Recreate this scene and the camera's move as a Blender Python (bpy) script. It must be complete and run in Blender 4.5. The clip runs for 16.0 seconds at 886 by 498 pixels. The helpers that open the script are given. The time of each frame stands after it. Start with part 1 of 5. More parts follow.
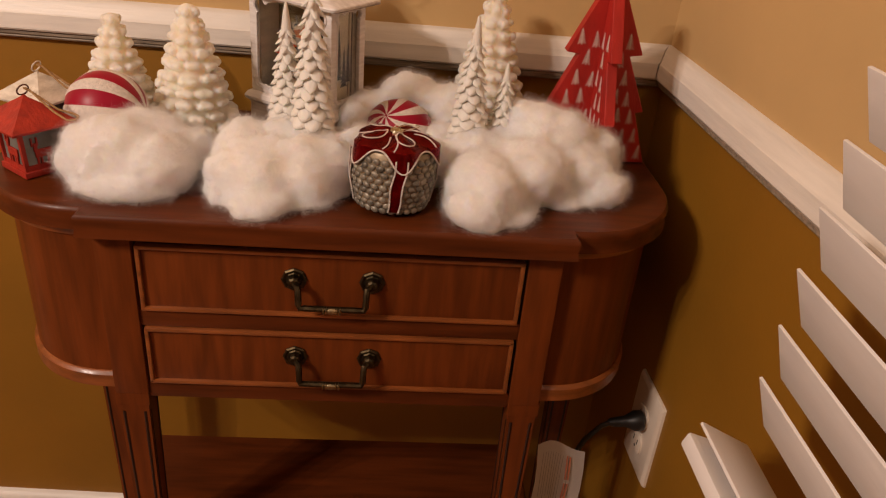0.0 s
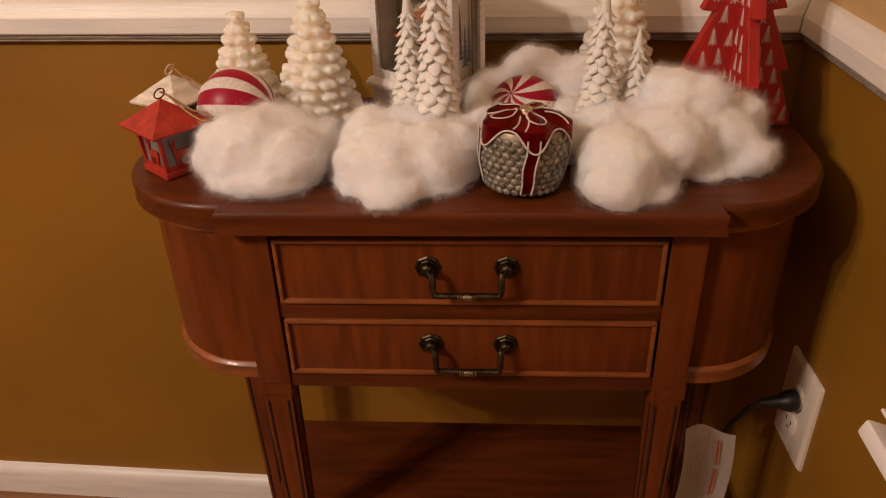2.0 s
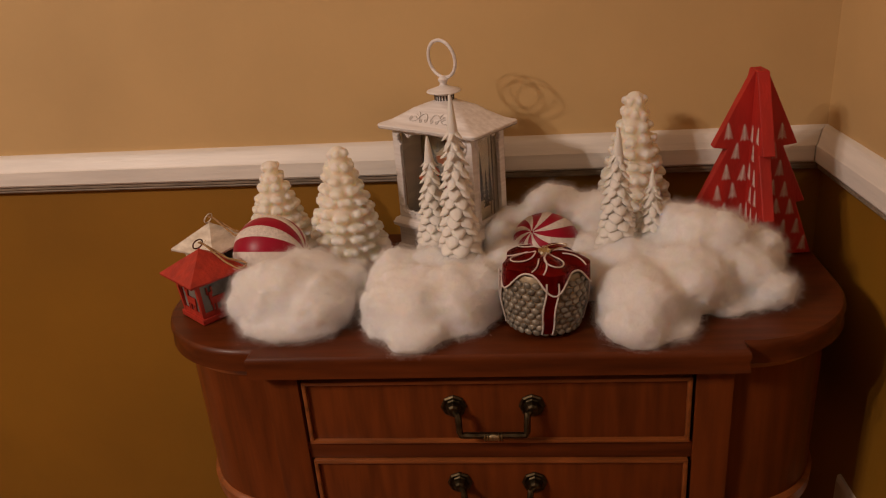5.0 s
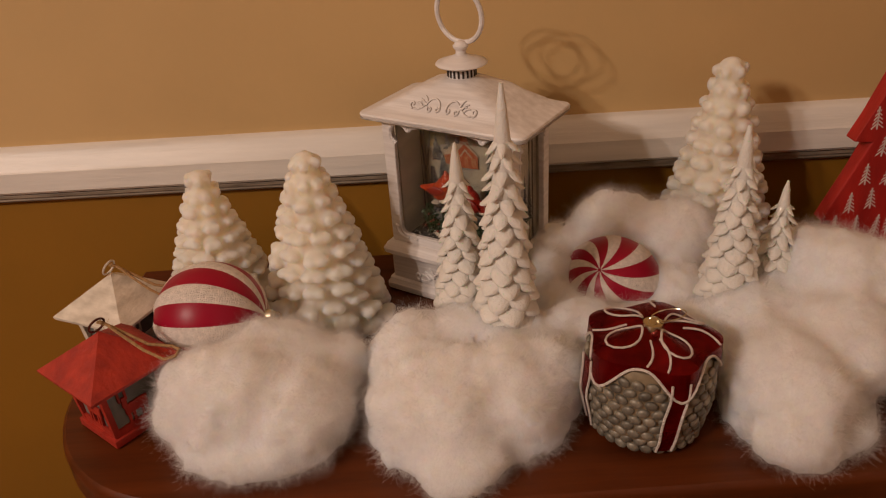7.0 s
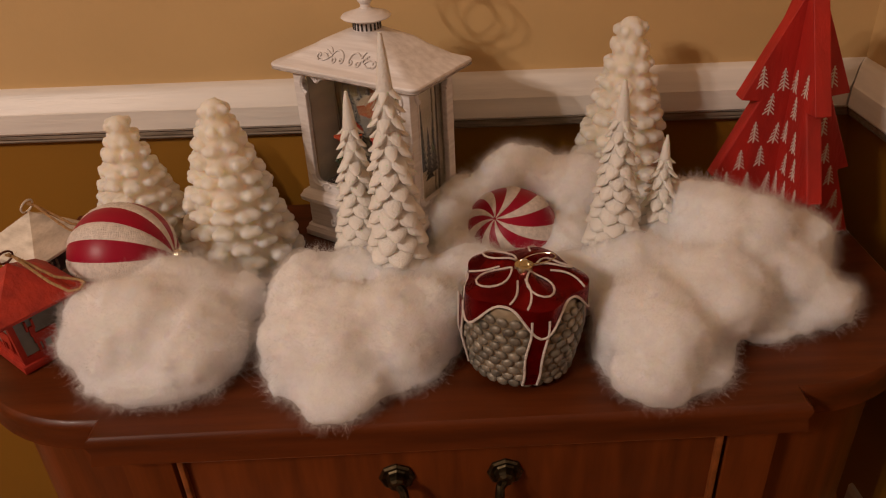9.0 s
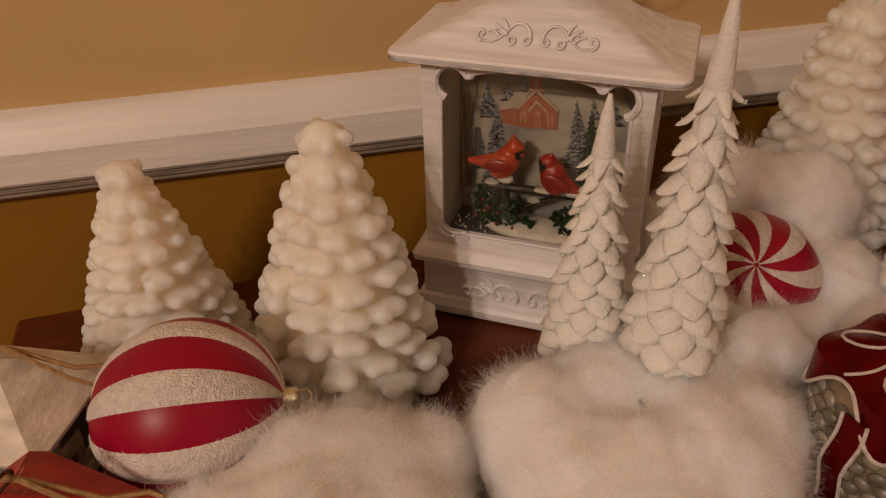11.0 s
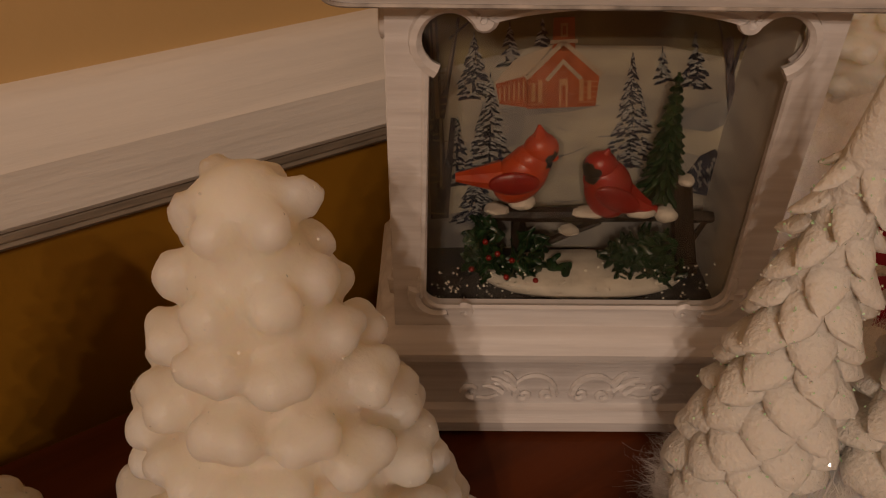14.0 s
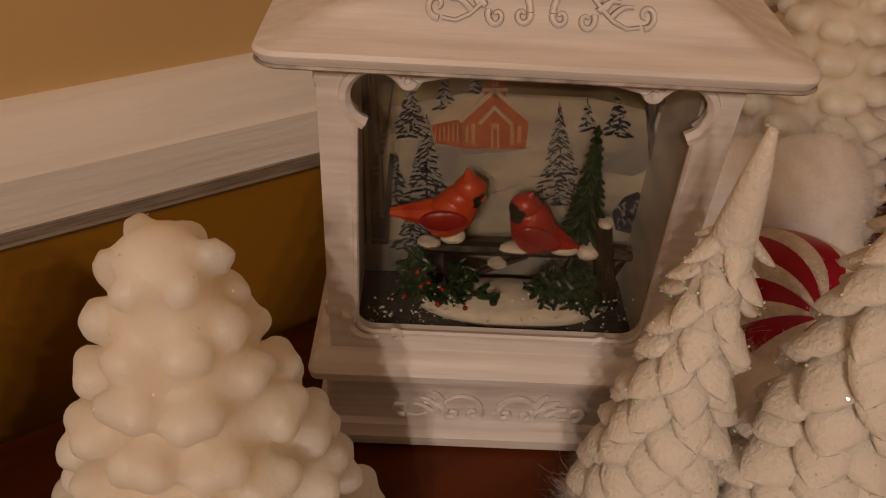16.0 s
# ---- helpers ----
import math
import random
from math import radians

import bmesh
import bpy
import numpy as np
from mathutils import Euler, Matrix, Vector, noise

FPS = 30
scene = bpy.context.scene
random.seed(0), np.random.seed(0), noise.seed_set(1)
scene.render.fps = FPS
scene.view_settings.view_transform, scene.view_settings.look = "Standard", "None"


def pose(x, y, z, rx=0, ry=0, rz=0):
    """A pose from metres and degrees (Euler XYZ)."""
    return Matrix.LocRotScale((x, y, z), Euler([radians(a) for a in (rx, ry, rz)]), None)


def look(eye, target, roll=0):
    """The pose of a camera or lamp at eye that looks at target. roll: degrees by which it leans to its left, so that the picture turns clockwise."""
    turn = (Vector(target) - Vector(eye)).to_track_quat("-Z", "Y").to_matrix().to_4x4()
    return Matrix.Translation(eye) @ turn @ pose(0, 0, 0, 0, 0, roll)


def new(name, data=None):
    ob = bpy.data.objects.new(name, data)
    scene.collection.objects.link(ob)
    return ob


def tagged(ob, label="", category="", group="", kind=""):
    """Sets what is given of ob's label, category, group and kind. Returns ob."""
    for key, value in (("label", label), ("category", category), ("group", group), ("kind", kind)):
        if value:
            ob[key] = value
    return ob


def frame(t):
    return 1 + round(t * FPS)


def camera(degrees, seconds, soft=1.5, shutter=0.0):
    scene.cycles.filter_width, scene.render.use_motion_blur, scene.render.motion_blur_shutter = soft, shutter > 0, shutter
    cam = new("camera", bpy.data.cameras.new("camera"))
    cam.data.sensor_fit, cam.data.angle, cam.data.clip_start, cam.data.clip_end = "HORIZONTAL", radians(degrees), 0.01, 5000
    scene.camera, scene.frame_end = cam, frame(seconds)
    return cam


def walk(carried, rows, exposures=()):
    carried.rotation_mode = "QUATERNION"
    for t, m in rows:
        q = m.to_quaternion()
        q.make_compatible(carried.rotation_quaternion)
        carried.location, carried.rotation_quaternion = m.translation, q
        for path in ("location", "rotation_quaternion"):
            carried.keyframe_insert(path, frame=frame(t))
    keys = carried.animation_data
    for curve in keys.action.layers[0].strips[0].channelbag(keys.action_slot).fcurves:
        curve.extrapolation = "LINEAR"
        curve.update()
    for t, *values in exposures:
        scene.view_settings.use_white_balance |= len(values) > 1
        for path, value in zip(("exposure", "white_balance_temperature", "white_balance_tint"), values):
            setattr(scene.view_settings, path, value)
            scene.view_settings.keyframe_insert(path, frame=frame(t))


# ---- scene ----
cam = camera(59.8, 16.0, soft=1.15)
PATH = [
    (0, (0.045, -0.648, 1.112), (0.205, 1.099, 0.15), 5.3),
    (0.5, (0.024, -0.648, 1.118), (0.155, 1.141, 0.233), 2.5),
    (1, (0.008, -0.635, 1.115), (0.059, 1.164, 0.244), 0.3),
    (1.5, (0.005, -0.626, 1.109), (-0.033, 1.13, 0.154), -1.0),
    (2, (0.022, -0.625, 1.108), (-0.1, 1.088, 0.082), -1.9),
    (2.5, (0.018, -0.631, 1.12), (-0.083, 1.065, 0.065), -0.9),
    (3, (0.039, -0.627, 1.128), (-0.04, 1.075, 0.081), -0.0),
    (3.5, (0.054, -0.63, 1.186), (-0.038, 1.159, 0.298), -2.9),
    (4, (0.062, -0.635, 1.175), (-0.063, 1.193, 0.372), -3.9),
    (4.5, (0.058, -0.633, 1.163), (-0.071, 1.198, 0.369), -3.8),
    (5, (0.042, -0.626, 1.149), (-0.185, 1.2, 0.366), -4.7),
    (5.2, (0.016, -0.608, 1.153), (-0.226, 1.208, 0.353), -5.0),
    (7.3, (-0.072, -0.329, 1.128), (-0.057, 1.4, 0.123), -4.0),
    (7.5, (-0.068, -0.335, 1.119), (-0.068, 1.388, 0.103), -4.0),
    (8, (-0.008, -0.356, 1.126), (0.038, 1.355, 0.092), -3.0),
    (8.5, (0.019, -0.375, 1.134), (0.086, 1.331, 0.093), -2.4),
    (9, (0.004, -0.375, 1.133), (-0.003, 1.324, 0.077), -3.0),
    (9.5, (-0.042, -0.349, 1.128), (-0.066, 1.311, 0.014), -3.0),
    (10, (-0.122, -0.285, 1.113), (-0.058, 1.354, -0.032), -2.2),
    (10.2, (-0.144, -0.253, 1.104), (-0.013, 1.383, -0.039), -1.9),
    (12.3, (-0.216, 0.008, 1.038), (0.6, 1.461, -0.068), -0.3),
    (12.5, (-0.215, 0.014, 1.034), (0.64, 1.455, -0.058), -0.1),
    (13, (-0.221, 0.036, 1.024), (0.675, 1.446, -0.076), -0.7),
    (13.5, (-0.209, 0.055, 1.016), (0.679, 1.433, -0.13), -0.8),
    (14, (-0.203, 0.07, 1.0), (0.696, 1.374, -0.221), 0.8),
    (14.5, (-0.2, 0.071, 0.993), (0.681, 1.318, -0.299), 2.4),
    (15, (-0.2, 0.067, 1.003), (0.726, 1.291, -0.28), 4.5),
    (15.5, (-0.191, 0.061, 1.016), (0.759, 1.287, -0.246), 5.3),
    (16, (-0.19, 0.058, 1.023), (0.719, 1.32, -0.234), 3.8),
]
walk(cam, [(t, look(eye, target, roll)) for t, eye, target, roll in PATH],
     exposures=[(0, 0.25, 6500, 10), (1, -0.05, 6500, 10), (2.5, 0.27, 6500, 10), (3.2, 0.2, 6500, 10), (3.5, 0.1, 6500, 10), (4, -0.25, 6500, 10), (5, -0.3, 6500, 10), (7.4, -0.3, 6500, 10), (10, -0.3, 6500, 10), (12.5, -0.7, 7200, 12), (13.4, -0.75, 7200, 12), (14, -0.9, 7300, 12), (14.6, -0.85, 7300, 12), (15.2, -0.7, 7200, 12), (16, -0.7, 7200, 12)])

# ---------------------------------------------------------------- light and room tone
world = bpy.data.worlds.new("room_world")
scene.world = world
world.use_nodes = True
world.node_tree.nodes["Background"].inputs[0].default_value = (0.02, 0.016, 0.012, 1)
world.node_tree.nodes["Background"].inputs[1].default_value = 0.3

# bulbs of the dining room's ceiling fixture, up and to the left behind the camera
BULB_C = Vector((-1.55, -1.25, 2.06))
for k in range(4):
    a = radians(20 + 90 * k)
    lamp = bpy.data.lights.new("bulb", "POINT")
    lamp.energy = 31
    lamp.color = (1.0, 0.79, 0.66)
    lamp.shadow_soft_size = 0.022
    new("bulb", lamp).location = BULB_C + Vector((0.17 * math.cos(a), 0.17 * math.sin(a), 0.02))


# ---------------------------------------------------------------- materials
def mat(name, col, rough=0.5, metal=0.0, var=0.12, scale=30.0, bump=0.1, bscale=200.0, stretch=(1, 1, 1), col2=None,
        sss=0.0, sss_r=0.006, sheen=0.0, coat=0.0, island=0.0, spec=0.5, bdist=0.002):
    m = bpy.data.materials.new(name)
    m.use_nodes = True
    nt = m.node_tree
    b = nt.nodes["Principled BSDF"]
    b.inputs["Roughness"].default_value = rough
    b.inputs["Metallic"].default_value = metal
    b.inputs["Specular IOR Level"].default_value = spec
    if sss:
        b.inputs["Subsurface Weight"].default_value = sss
        b.inputs["Subsurface Radius"].default_value = (1.0, 0.8, 0.6)
        b.inputs["Subsurface Scale"].default_value = sss_r
    if sheen:
        b.inputs["Sheen Weight"].default_value = sheen
    if coat:
        b.inputs["Coat Weight"].default_value = coat
        b.inputs["Coat Roughness"].default_value = 0.15
    co = nt.nodes.new("ShaderNodeTexCoord")
    mp = nt.nodes.new("ShaderNodeMapping")
    mp.inputs["Scale"].default_value = stretch
    nt.links.new(co.outputs["Object"], mp.inputs[0])
    n1 = nt.nodes.new("ShaderNodeTexNoise")
    n1.inputs["Scale"].default_value = scale
    n1.inputs["Detail"].default_value = 5
    nt.links.new(mp.outputs[0], n1.inputs[0])
    ramp = nt.nodes.new("ShaderNodeValToRGB")
    c2 = col2 or tuple(c * (1 - 2 * var) for c in col)
    ramp.color_ramp.elements[0].position, ramp.color_ramp.elements[1].position = 0.3, 0.68
    ramp.color_ramp.elements[0].color = (*c2, 1)
    ramp.color_ramp.elements[1].color = (*[min(1, c * (1 + 0.5 * var)) for c in col], 1)
    nt.links.new(n1.outputs[0], ramp.inputs[0])
    out = ramp.outputs[0]
    if island:
        g = nt.nodes.new("ShaderNodeNewGeometry")
        hs = nt.nodes.new("ShaderNodeHueSaturation")
        mr = nt.nodes.new("ShaderNodeMapRange")
        mr.inputs["To Min"].default_value, mr.inputs["To Max"].default_value = 1 - island, 1 + island
        nt.links.new(g.outputs["Random Per Island"], mr.inputs[0])
        nt.links.new(mr.outputs[0], hs.inputs["Value"])
        nt.links.new(out, hs.inputs["Color"])
        out = hs.outputs[0]
    nt.links.new(out, b.inputs["Base Color"])
    if bump:
        n2 = nt.nodes.new("ShaderNodeTexNoise")
        n2.inputs["Scale"].default_value = bscale
        n2.inputs["Detail"].default_value = 6
        nt.links.new(mp.outputs[0], n2.inputs[0])
        bp = nt.nodes.new("ShaderNodeBump")
        bp.inputs["Strength"].default_value = bump
        bp.inputs["Distance"].default_value = bdist
        nt.links.new(n2.outputs[0], bp.inputs["Height"])
        nt.links.new(bp.outputs[0], b.inputs["Normal"])
    return m


UPPER = mat("tan_wall_paint", (0.58, 0.385, 0.17), 0.75, var=0.05, scale=5, bump=0.12, bscale=140)
LOWER = mat("mustard_wall_paint", (0.275, 0.125, 0.008), 0.55, var=0.07, scale=5, bump=0.12, bscale=140)
TRIM = mat("white_trim_paint", (0.78, 0.74, 0.69), 0.4, var=0.06, scale=9, bump=0.2, bscale=40, stretch=(1, 12, 12))
TRIM_Y = mat("white_trim_paint_side", (0.78, 0.74, 0.69), 0.4, var=0.06, scale=9, bump=0.2, bscale=40, stretch=(12, 1, 12))
GROOVE = mat("brownish_rail_bead", (0.30, 0.24, 0.18), 0.5, var=0.25, scale=30, stretch=(1, 8, 8))
CEIL = mat("ceiling_paint", (0.50, 0.45, 0.38), 0.9, var=0.03, scale=3)
FLOOR = mat("floor_wood", (0.25, 0.11, 0.045), 0.4, var=0.25, scale=6, stretch=(1, 10, 1))
WOOD = mat("cherry_veneer", (0.158, 0.036, 0.0065), 0.40, var=0.2, scale=9, stretch=(9, 9, 1), bump=0.05, bscale=60, coat=0.04, spec=0.22)
WOOD_X = mat("cherry_veneer_lengthwise", (0.108, 0.024, 0.0048), 0.40, var=0.2, scale=9, stretch=(1, 10, 10), bump=0.05, bscale=60, coat=0.04, spec=0.22)
WOOD_D = mat("dark_glazed_cherry", (0.025, 0.008, 0.004), 0.5, var=0.25, scale=20)
WOOD_L = mat("lighter_cherry_edge", (0.27, 0.078, 0.018), 0.4, var=0.22, scale=16, stretch=(1, 6, 6), coat=0.2)
BRASS = mat("antique_brass", (0.085, 0.062, 0.034), 0.45, metal=1, var=0.3, scale=150, bump=0.15)
BRASS_L = mat("rubbed_brass", (0.42, 0.34, 0.21), 0.35, metal=1, var=0.3, scale=300)
WAX = mat("ivory_wax", (0.84, 0.775, 0.67), 0.45, var=0.05, scale=25, bump=0.35, bscale=260, sss=0.95, sss_r=0.035, spec=0.4)
RESIN = mat("white_resin", (0.80, 0.77, 0.72), 0.55, var=0.04, scale=60, bump=0.45, bscale=700, sss=0.15, sss_r=0.003)
REDW = mat("red_stained_wood", (0.44, 0.017, 0.011), 0.6, var=0.16, scale=14, stretch=(4, 4, 1), bump=0.25, bscale=120)
PRINT = mat("white_print", (0.72, 0.66, 0.60), 0.7, var=0.12, scale=200)
REDBALL = mat("crimson_satin_glass", (0.31, 0.0018, 0.024), 0.38, var=0.06, scale=20, bump=0.04, spec=0.3)
WHITEGLIT = mat("white_glitter_band", (0.80, 0.72, 0.66), 0.5, var=0.1, scale=300, bump=0.9, bscale=900)
REDFOIL = mat("red_mirrored_glass", (0.33, 0.006, 0.008), 0.22, metal=0.65, var=0.25, scale=60, bump=0.25, bscale=120)
SILVER = mat("aged_silver_glass", (0.27, 0.24, 0.19), 0.46, metal=0.25, var=0.3, scale=120, island=0.3, bump=0.1)
GILT = mat("pale_gold_glass", (0.36, 0.28, 0.18), 0.4, metal=0.4, var=0.25, scale=90)
CAPM = mat("silver_cap", (0.75, 0.68, 0.5), 0.25, metal=1, var=0.1, scale=90)
COTTON = mat("cotton_batting", (0.85, 0.835, 0.83), 1.0, var=0.04, scale=70, bump=0.35, bscale=85, sss=0.9, sss_r=0.03, sheen=0.2, spec=0.03, bdist=0.004)
def fibre_mat(name, col, clear):
    """Half-clear fibre that lets light through."""
    m = bpy.data.materials.new(name)
    m.use_nodes = True
    nt = m.node_tree
    nt.nodes.clear()
    o, mix, both = nt.nodes.new("ShaderNodeOutputMaterial"), nt.nodes.new("ShaderNodeMixShader"), nt.nodes.new("ShaderNodeMixShader")
    tr, di, tl = nt.nodes.new("ShaderNodeBsdfTransparent"), nt.nodes.new("ShaderNodeBsdfDiffuse"), nt.nodes.new("ShaderNodeBsdfTranslucent")
    di.inputs[0].default_value = tl.inputs[0].default_value = (*col, 1)
    both.inputs[0].default_value, mix.inputs[0].default_value = 0.5, 1 - clear
    for a, b in ((di.outputs[0], both.inputs[1]), (tl.outputs[0], both.inputs[2]), (tr.outputs[0], mix.inputs[1]), (both.outputs[0], mix.inputs[2]), (mix.outputs[0], o.inputs[0])):
        nt.links.new(a, b)
    return m


FIBRE = fibre_mat("cotton_fibre", (0.91, 0.895, 0.89), 0.2)
LWHITE = mat("distressed_white_metal", (0.78, 0.75, 0.74), 0.45, var=0.1, scale=22, stretch=(1, 1, 14), bump=0.15, bscale=50, col2=(0.65, 0.61, 0.59))
LWHITE_H = mat("brushed_white_metal", (0.78, 0.75, 0.74), 0.45, scale=16, stretch=(1, 10, 22), bump=0.12, bscale=60, col2=(0.64, 0.60, 0.58))
ROOF_GREY = mat("grey_roof_edge", (0.46, 0.41, 0.37), 0.5, var=0.3, scale=140)
SWHITE = mat("chippy_white_paint", (0.70, 0.64, 0.55), 0.7, var=0.2, scale=60, stretch=(1, 1, 3), bump=0.4, bscale=150, col2=(0.50, 0.44, 0.36))
SRED = mat("chippy_red_paint", (0.42, 0.028, 0.012), 0.6, scale=45, stretch=(2, 2, 1), bump=0.4, bscale=150, col2=(0.27, 0.014, 0.007))
PANE = mat("grey_cloudy_pane", (0.20, 0.20, 0.18), 0.35, var=0.2, scale=40)
DARKIN = mat("dark_lantern_inside", (0.03, 0.022, 0.018), 0.6, var=0.2)
TWINE = mat("jute_twine", (0.42, 0.25, 0.11), 0.9, var=0.2, scale=400)
RUST = mat("dark_iron", (0.10, 0.03, 0.02), 0.5, metal=0.6)
PLASTIC = mat("ivory_plastic", (0.72, 0.63, 0.53), 0.35, var=0.03, bump=0)
SLOT = mat("socket_slot", (0.03, 0.025, 0.02), 0.6, bump=0)
BLACK = mat("black_rubber", (0.012, 0.011, 0.011), 0.45, var=0.1, bump=0)
PAPER = mat("white_label_paper", (0.78, 0.74, 0.70), 0.8, var=0.04, scale=15, bump=0.3, bscale=25)
INK_R = mat("red_ink", (0.55, 0.20, 0.12), 0.8, bump=0)
INK_G = mat("grey_ink", (0.5, 0.46, 0.43), 0.8, bump=0)
BLIND = mat("white_faux_wood", (0.78, 0.76, 0.76), 0.35, var=0.03, scale=8, stretch=(10, 1, 10), bump=0.1, bscale=40)
NIGHT = mat("night_pane", (0.01, 0.01, 0.014), 0.05, bump=0, var=0)
# painted winter scene inside the glass lantern
P_SNOW = mat("painted_snow", (0.50, 0.45, 0.35), 0.6, scale=45, stretch=(1, 1, 2), col2=(0.30, 0.28, 0.26), bump=0)
# snow of the side walls, lightened to stand in for missing ambient light
P_SIDE = mat("lightened_side_snow", (0.78, 0.74, 0.68), 0.6, scale=30, stretch=(1, 1, 3), col2=(0.55, 0.53, 0.52), bump=0)
P_SKY = mat("painted_sky", (0.30, 0.25, 0.13), 0.6, scale=35, col2=(0.13, 0.12, 0.10), bump=0)
P_BLUE = mat("painted_blue_shade", (0.34, 0.32, 0.29), 0.6, scale=60, col2=(0.20, 0.20, 0.21), bump=0)
P_DARK = mat("painted_dark_tree", (0.045, 0.05, 0.075), 0.6, scale=300, col2=(0.018, 0.02, 0.028), bump=0)
P_FROST = mat("painted_frost", (0.40, 0.41, 0.40), 0.6, scale=200, bump=0)
P_BARK = mat("painted_bark", (0.17, 0.145, 0.15), 0.6, scale=120, stretch=(4, 4, 1), col2=(0.03, 0.028, 0.04), bump=0)
P_BARKL = mat("painted_pale_bark", (0.34, 0.27, 0.20), 0.6, scale=120, bump=0)
P_CHURCH = mat("painted_red_brick", (0.48, 0.13, 0.055), 0.6, scale=200, bump=0)
P_CHURCHL = mat("painted_light_brick", (0.62, 0.33, 0.17), 0.6, scale=200, bump=0)
P_ROOF = mat("painted_roof_snow", (0.55, 0.44, 0.33), 0.6, scale=90, bump=0)
GREEN = mat("green_resin", (0.015, 0.043, 0.015), 0.35, var=0.3, scale=200, island=0.4)
BRANCH = mat("dark_branch_resin", (0.035, 0.022, 0.014), 0.5, var=0.3, scale=150, bump=0.4)
BIRD_O = mat("orange_red_resin", (0.60, 0.085, 0.022), 0.35, scale=70, col2=(0.45, 0.035, 0.012), bump=0.2)
BIRD_R = mat("dark_red_resin", (0.34, 0.018, 0.012), 0.35, scale=70, col2=(0.2, 0.01, 0.008), bump=0.2)
BIRD_K = mat("black_resin", (0.01, 0.009, 0.009), 0.4, bump=0)
BIRD_D = mat("crimson_resin", (0.42, 0.026, 0.016), 0.35, scale=70, col2=(0.3, 0.016, 0.01), bump=0.2)
SNOWR = mat("snow_resin", (0.72, 0.66, 0.58), 0.5, var=0.08, scale=200, bump=0.5)
FLOORLIQ = mat("dark_inner_floor", (0.06, 0.055, 0.055), 0.3, var=0.3, scale=60)


def flake_mat(name, tint):
    m = bpy.data.materials.new(name)
    m.use_nodes = True
    nt = m.node_tree
    b = nt.nodes["Principled BSDF"]
    b.inputs["Metallic"].default_value, b.inputs["Roughness"].default_value = 0.0, 0.15
    b.inputs["Coat Weight"].default_value, b.inputs["Coat IOR"].default_value, b.inputs["Coat Roughness"].default_value = 1.0, 2.2, 0.1
    g = nt.nodes.new("ShaderNodeNewGeometry")
    r = nt.nodes.new("ShaderNodeValToRGB")
    r.color_ramp.elements[0].color, r.color_ramp.elements[1].color = (0.9, 0.88, 0.82, 1), (*tint, 1)
    r.color_ramp.elements[0].position, r.color_ramp.elements[1].position = 0.45, 0.55
    nt.links.new(g.outputs["Random Per Island"], r.inputs[0])
    nt.links.new(r.outputs[0], b.inputs["Base Color"])
    return m


FLAKE = flake_mat("iridescent_glitter", (0.62, 0.95, 0.60))
FLAKE_W = flake_mat("clear_glitter", (0.95, 0.9, 0.8))


def glass_mat(name):
    m = bpy.data.materials.new(name)
    m.use_nodes = True
    nt = m.node_tree
    nt.nodes.clear()
    o, mix = nt.nodes.new("ShaderNodeOutputMaterial"), nt.nodes.new("ShaderNodeMixShader")
    tr, gl = nt.nodes.new("ShaderNodeBsdfTransparent"), nt.nodes.new("ShaderNodeBsdfGlossy")
    tr.inputs[0].default_value = (0.93, 0.92, 0.88, 1)
    gl.inputs["Roughness"].default_value = 0.06
    mix.inputs[0].default_value = 0.05
    for a, b in ((tr.outputs[0], mix.inputs[1]), (gl.outputs[0], mix.inputs[2]), (mix.outputs[0], o.inputs[0])):
        nt.links.new(a, b)
    return m


GLASS = glass_mat("lantern_glass")


# ---------------------------------------------------------------- mesh helpers
def finish(bm, name, material, smooth=True):
    bmesh.ops.recalc_face_normals(bm, faces=bm.faces)
    me = bpy.data.meshes.new(name)
    bm.to_mesh(me)
    bm.free()
    for m in material if isinstance(material, (list, tuple)) else [material]:
        me.materials.append(m)
    if smooth:
        for p in me.polygons:
            p.use_smooth = True
        me.set_sharp_from_angle(angle=radians(38))
    return me


def part(name, bm, material, parent=None, label="", smooth=True, kind=""):
    ob = new(name, finish(bm, name, material, smooth))
    ob.parent = parent
    return tagged(ob, label, kind=kind)


def thing(name, m, label, category, group="", kind=""):
    ob = new(name)
    ob.empty_display_size = 0.02
    ob.matrix_basis = m
    return tagged(ob, label, category, group, kind)


def box(bm, c, s, bevel=0.0, m=None, segs=2):
    g = bmesh.ops.create_cube(bm, size=1.0, matrix=(m or Matrix()) @ Matrix.Translation(c) @ Matrix.Diagonal((*s, 1)))
    if bevel:
        es = {e for v in g["verts"] for e in v.link_edges}
        bmesh.ops.bevel(bm, geom=list(es), offset=bevel, segments=segs, affect="EDGES", profile=0.6)
    return bm


UNIT = {}


def ball(bm, c, r, sub=2, m=None):
    """An ellipsoid added to bm; returns its vertices."""
    if sub not in UNIT:
        u = bmesh.new()
        bmesh.ops.create_icosphere(u, subdivisions=sub, radius=1.0)
        u.verts.index_update()
        UNIT[sub] = ([v.co.copy() for v in u.verts], [[v.index for v in f.verts] for f in u.faces])
        u.free()
    r = r if isinstance(r, (tuple, list)) else (r, r, r)
    t = (m or Matrix()) @ Matrix.Translation(c) @ Matrix.Diagonal((*r, 1))
    vs = [bm.verts.new(t @ co) for co in UNIT[sub][0]]
    for f in UNIT[sub][1]:
        bm.faces.new([vs[k] for k in f])
    return vs


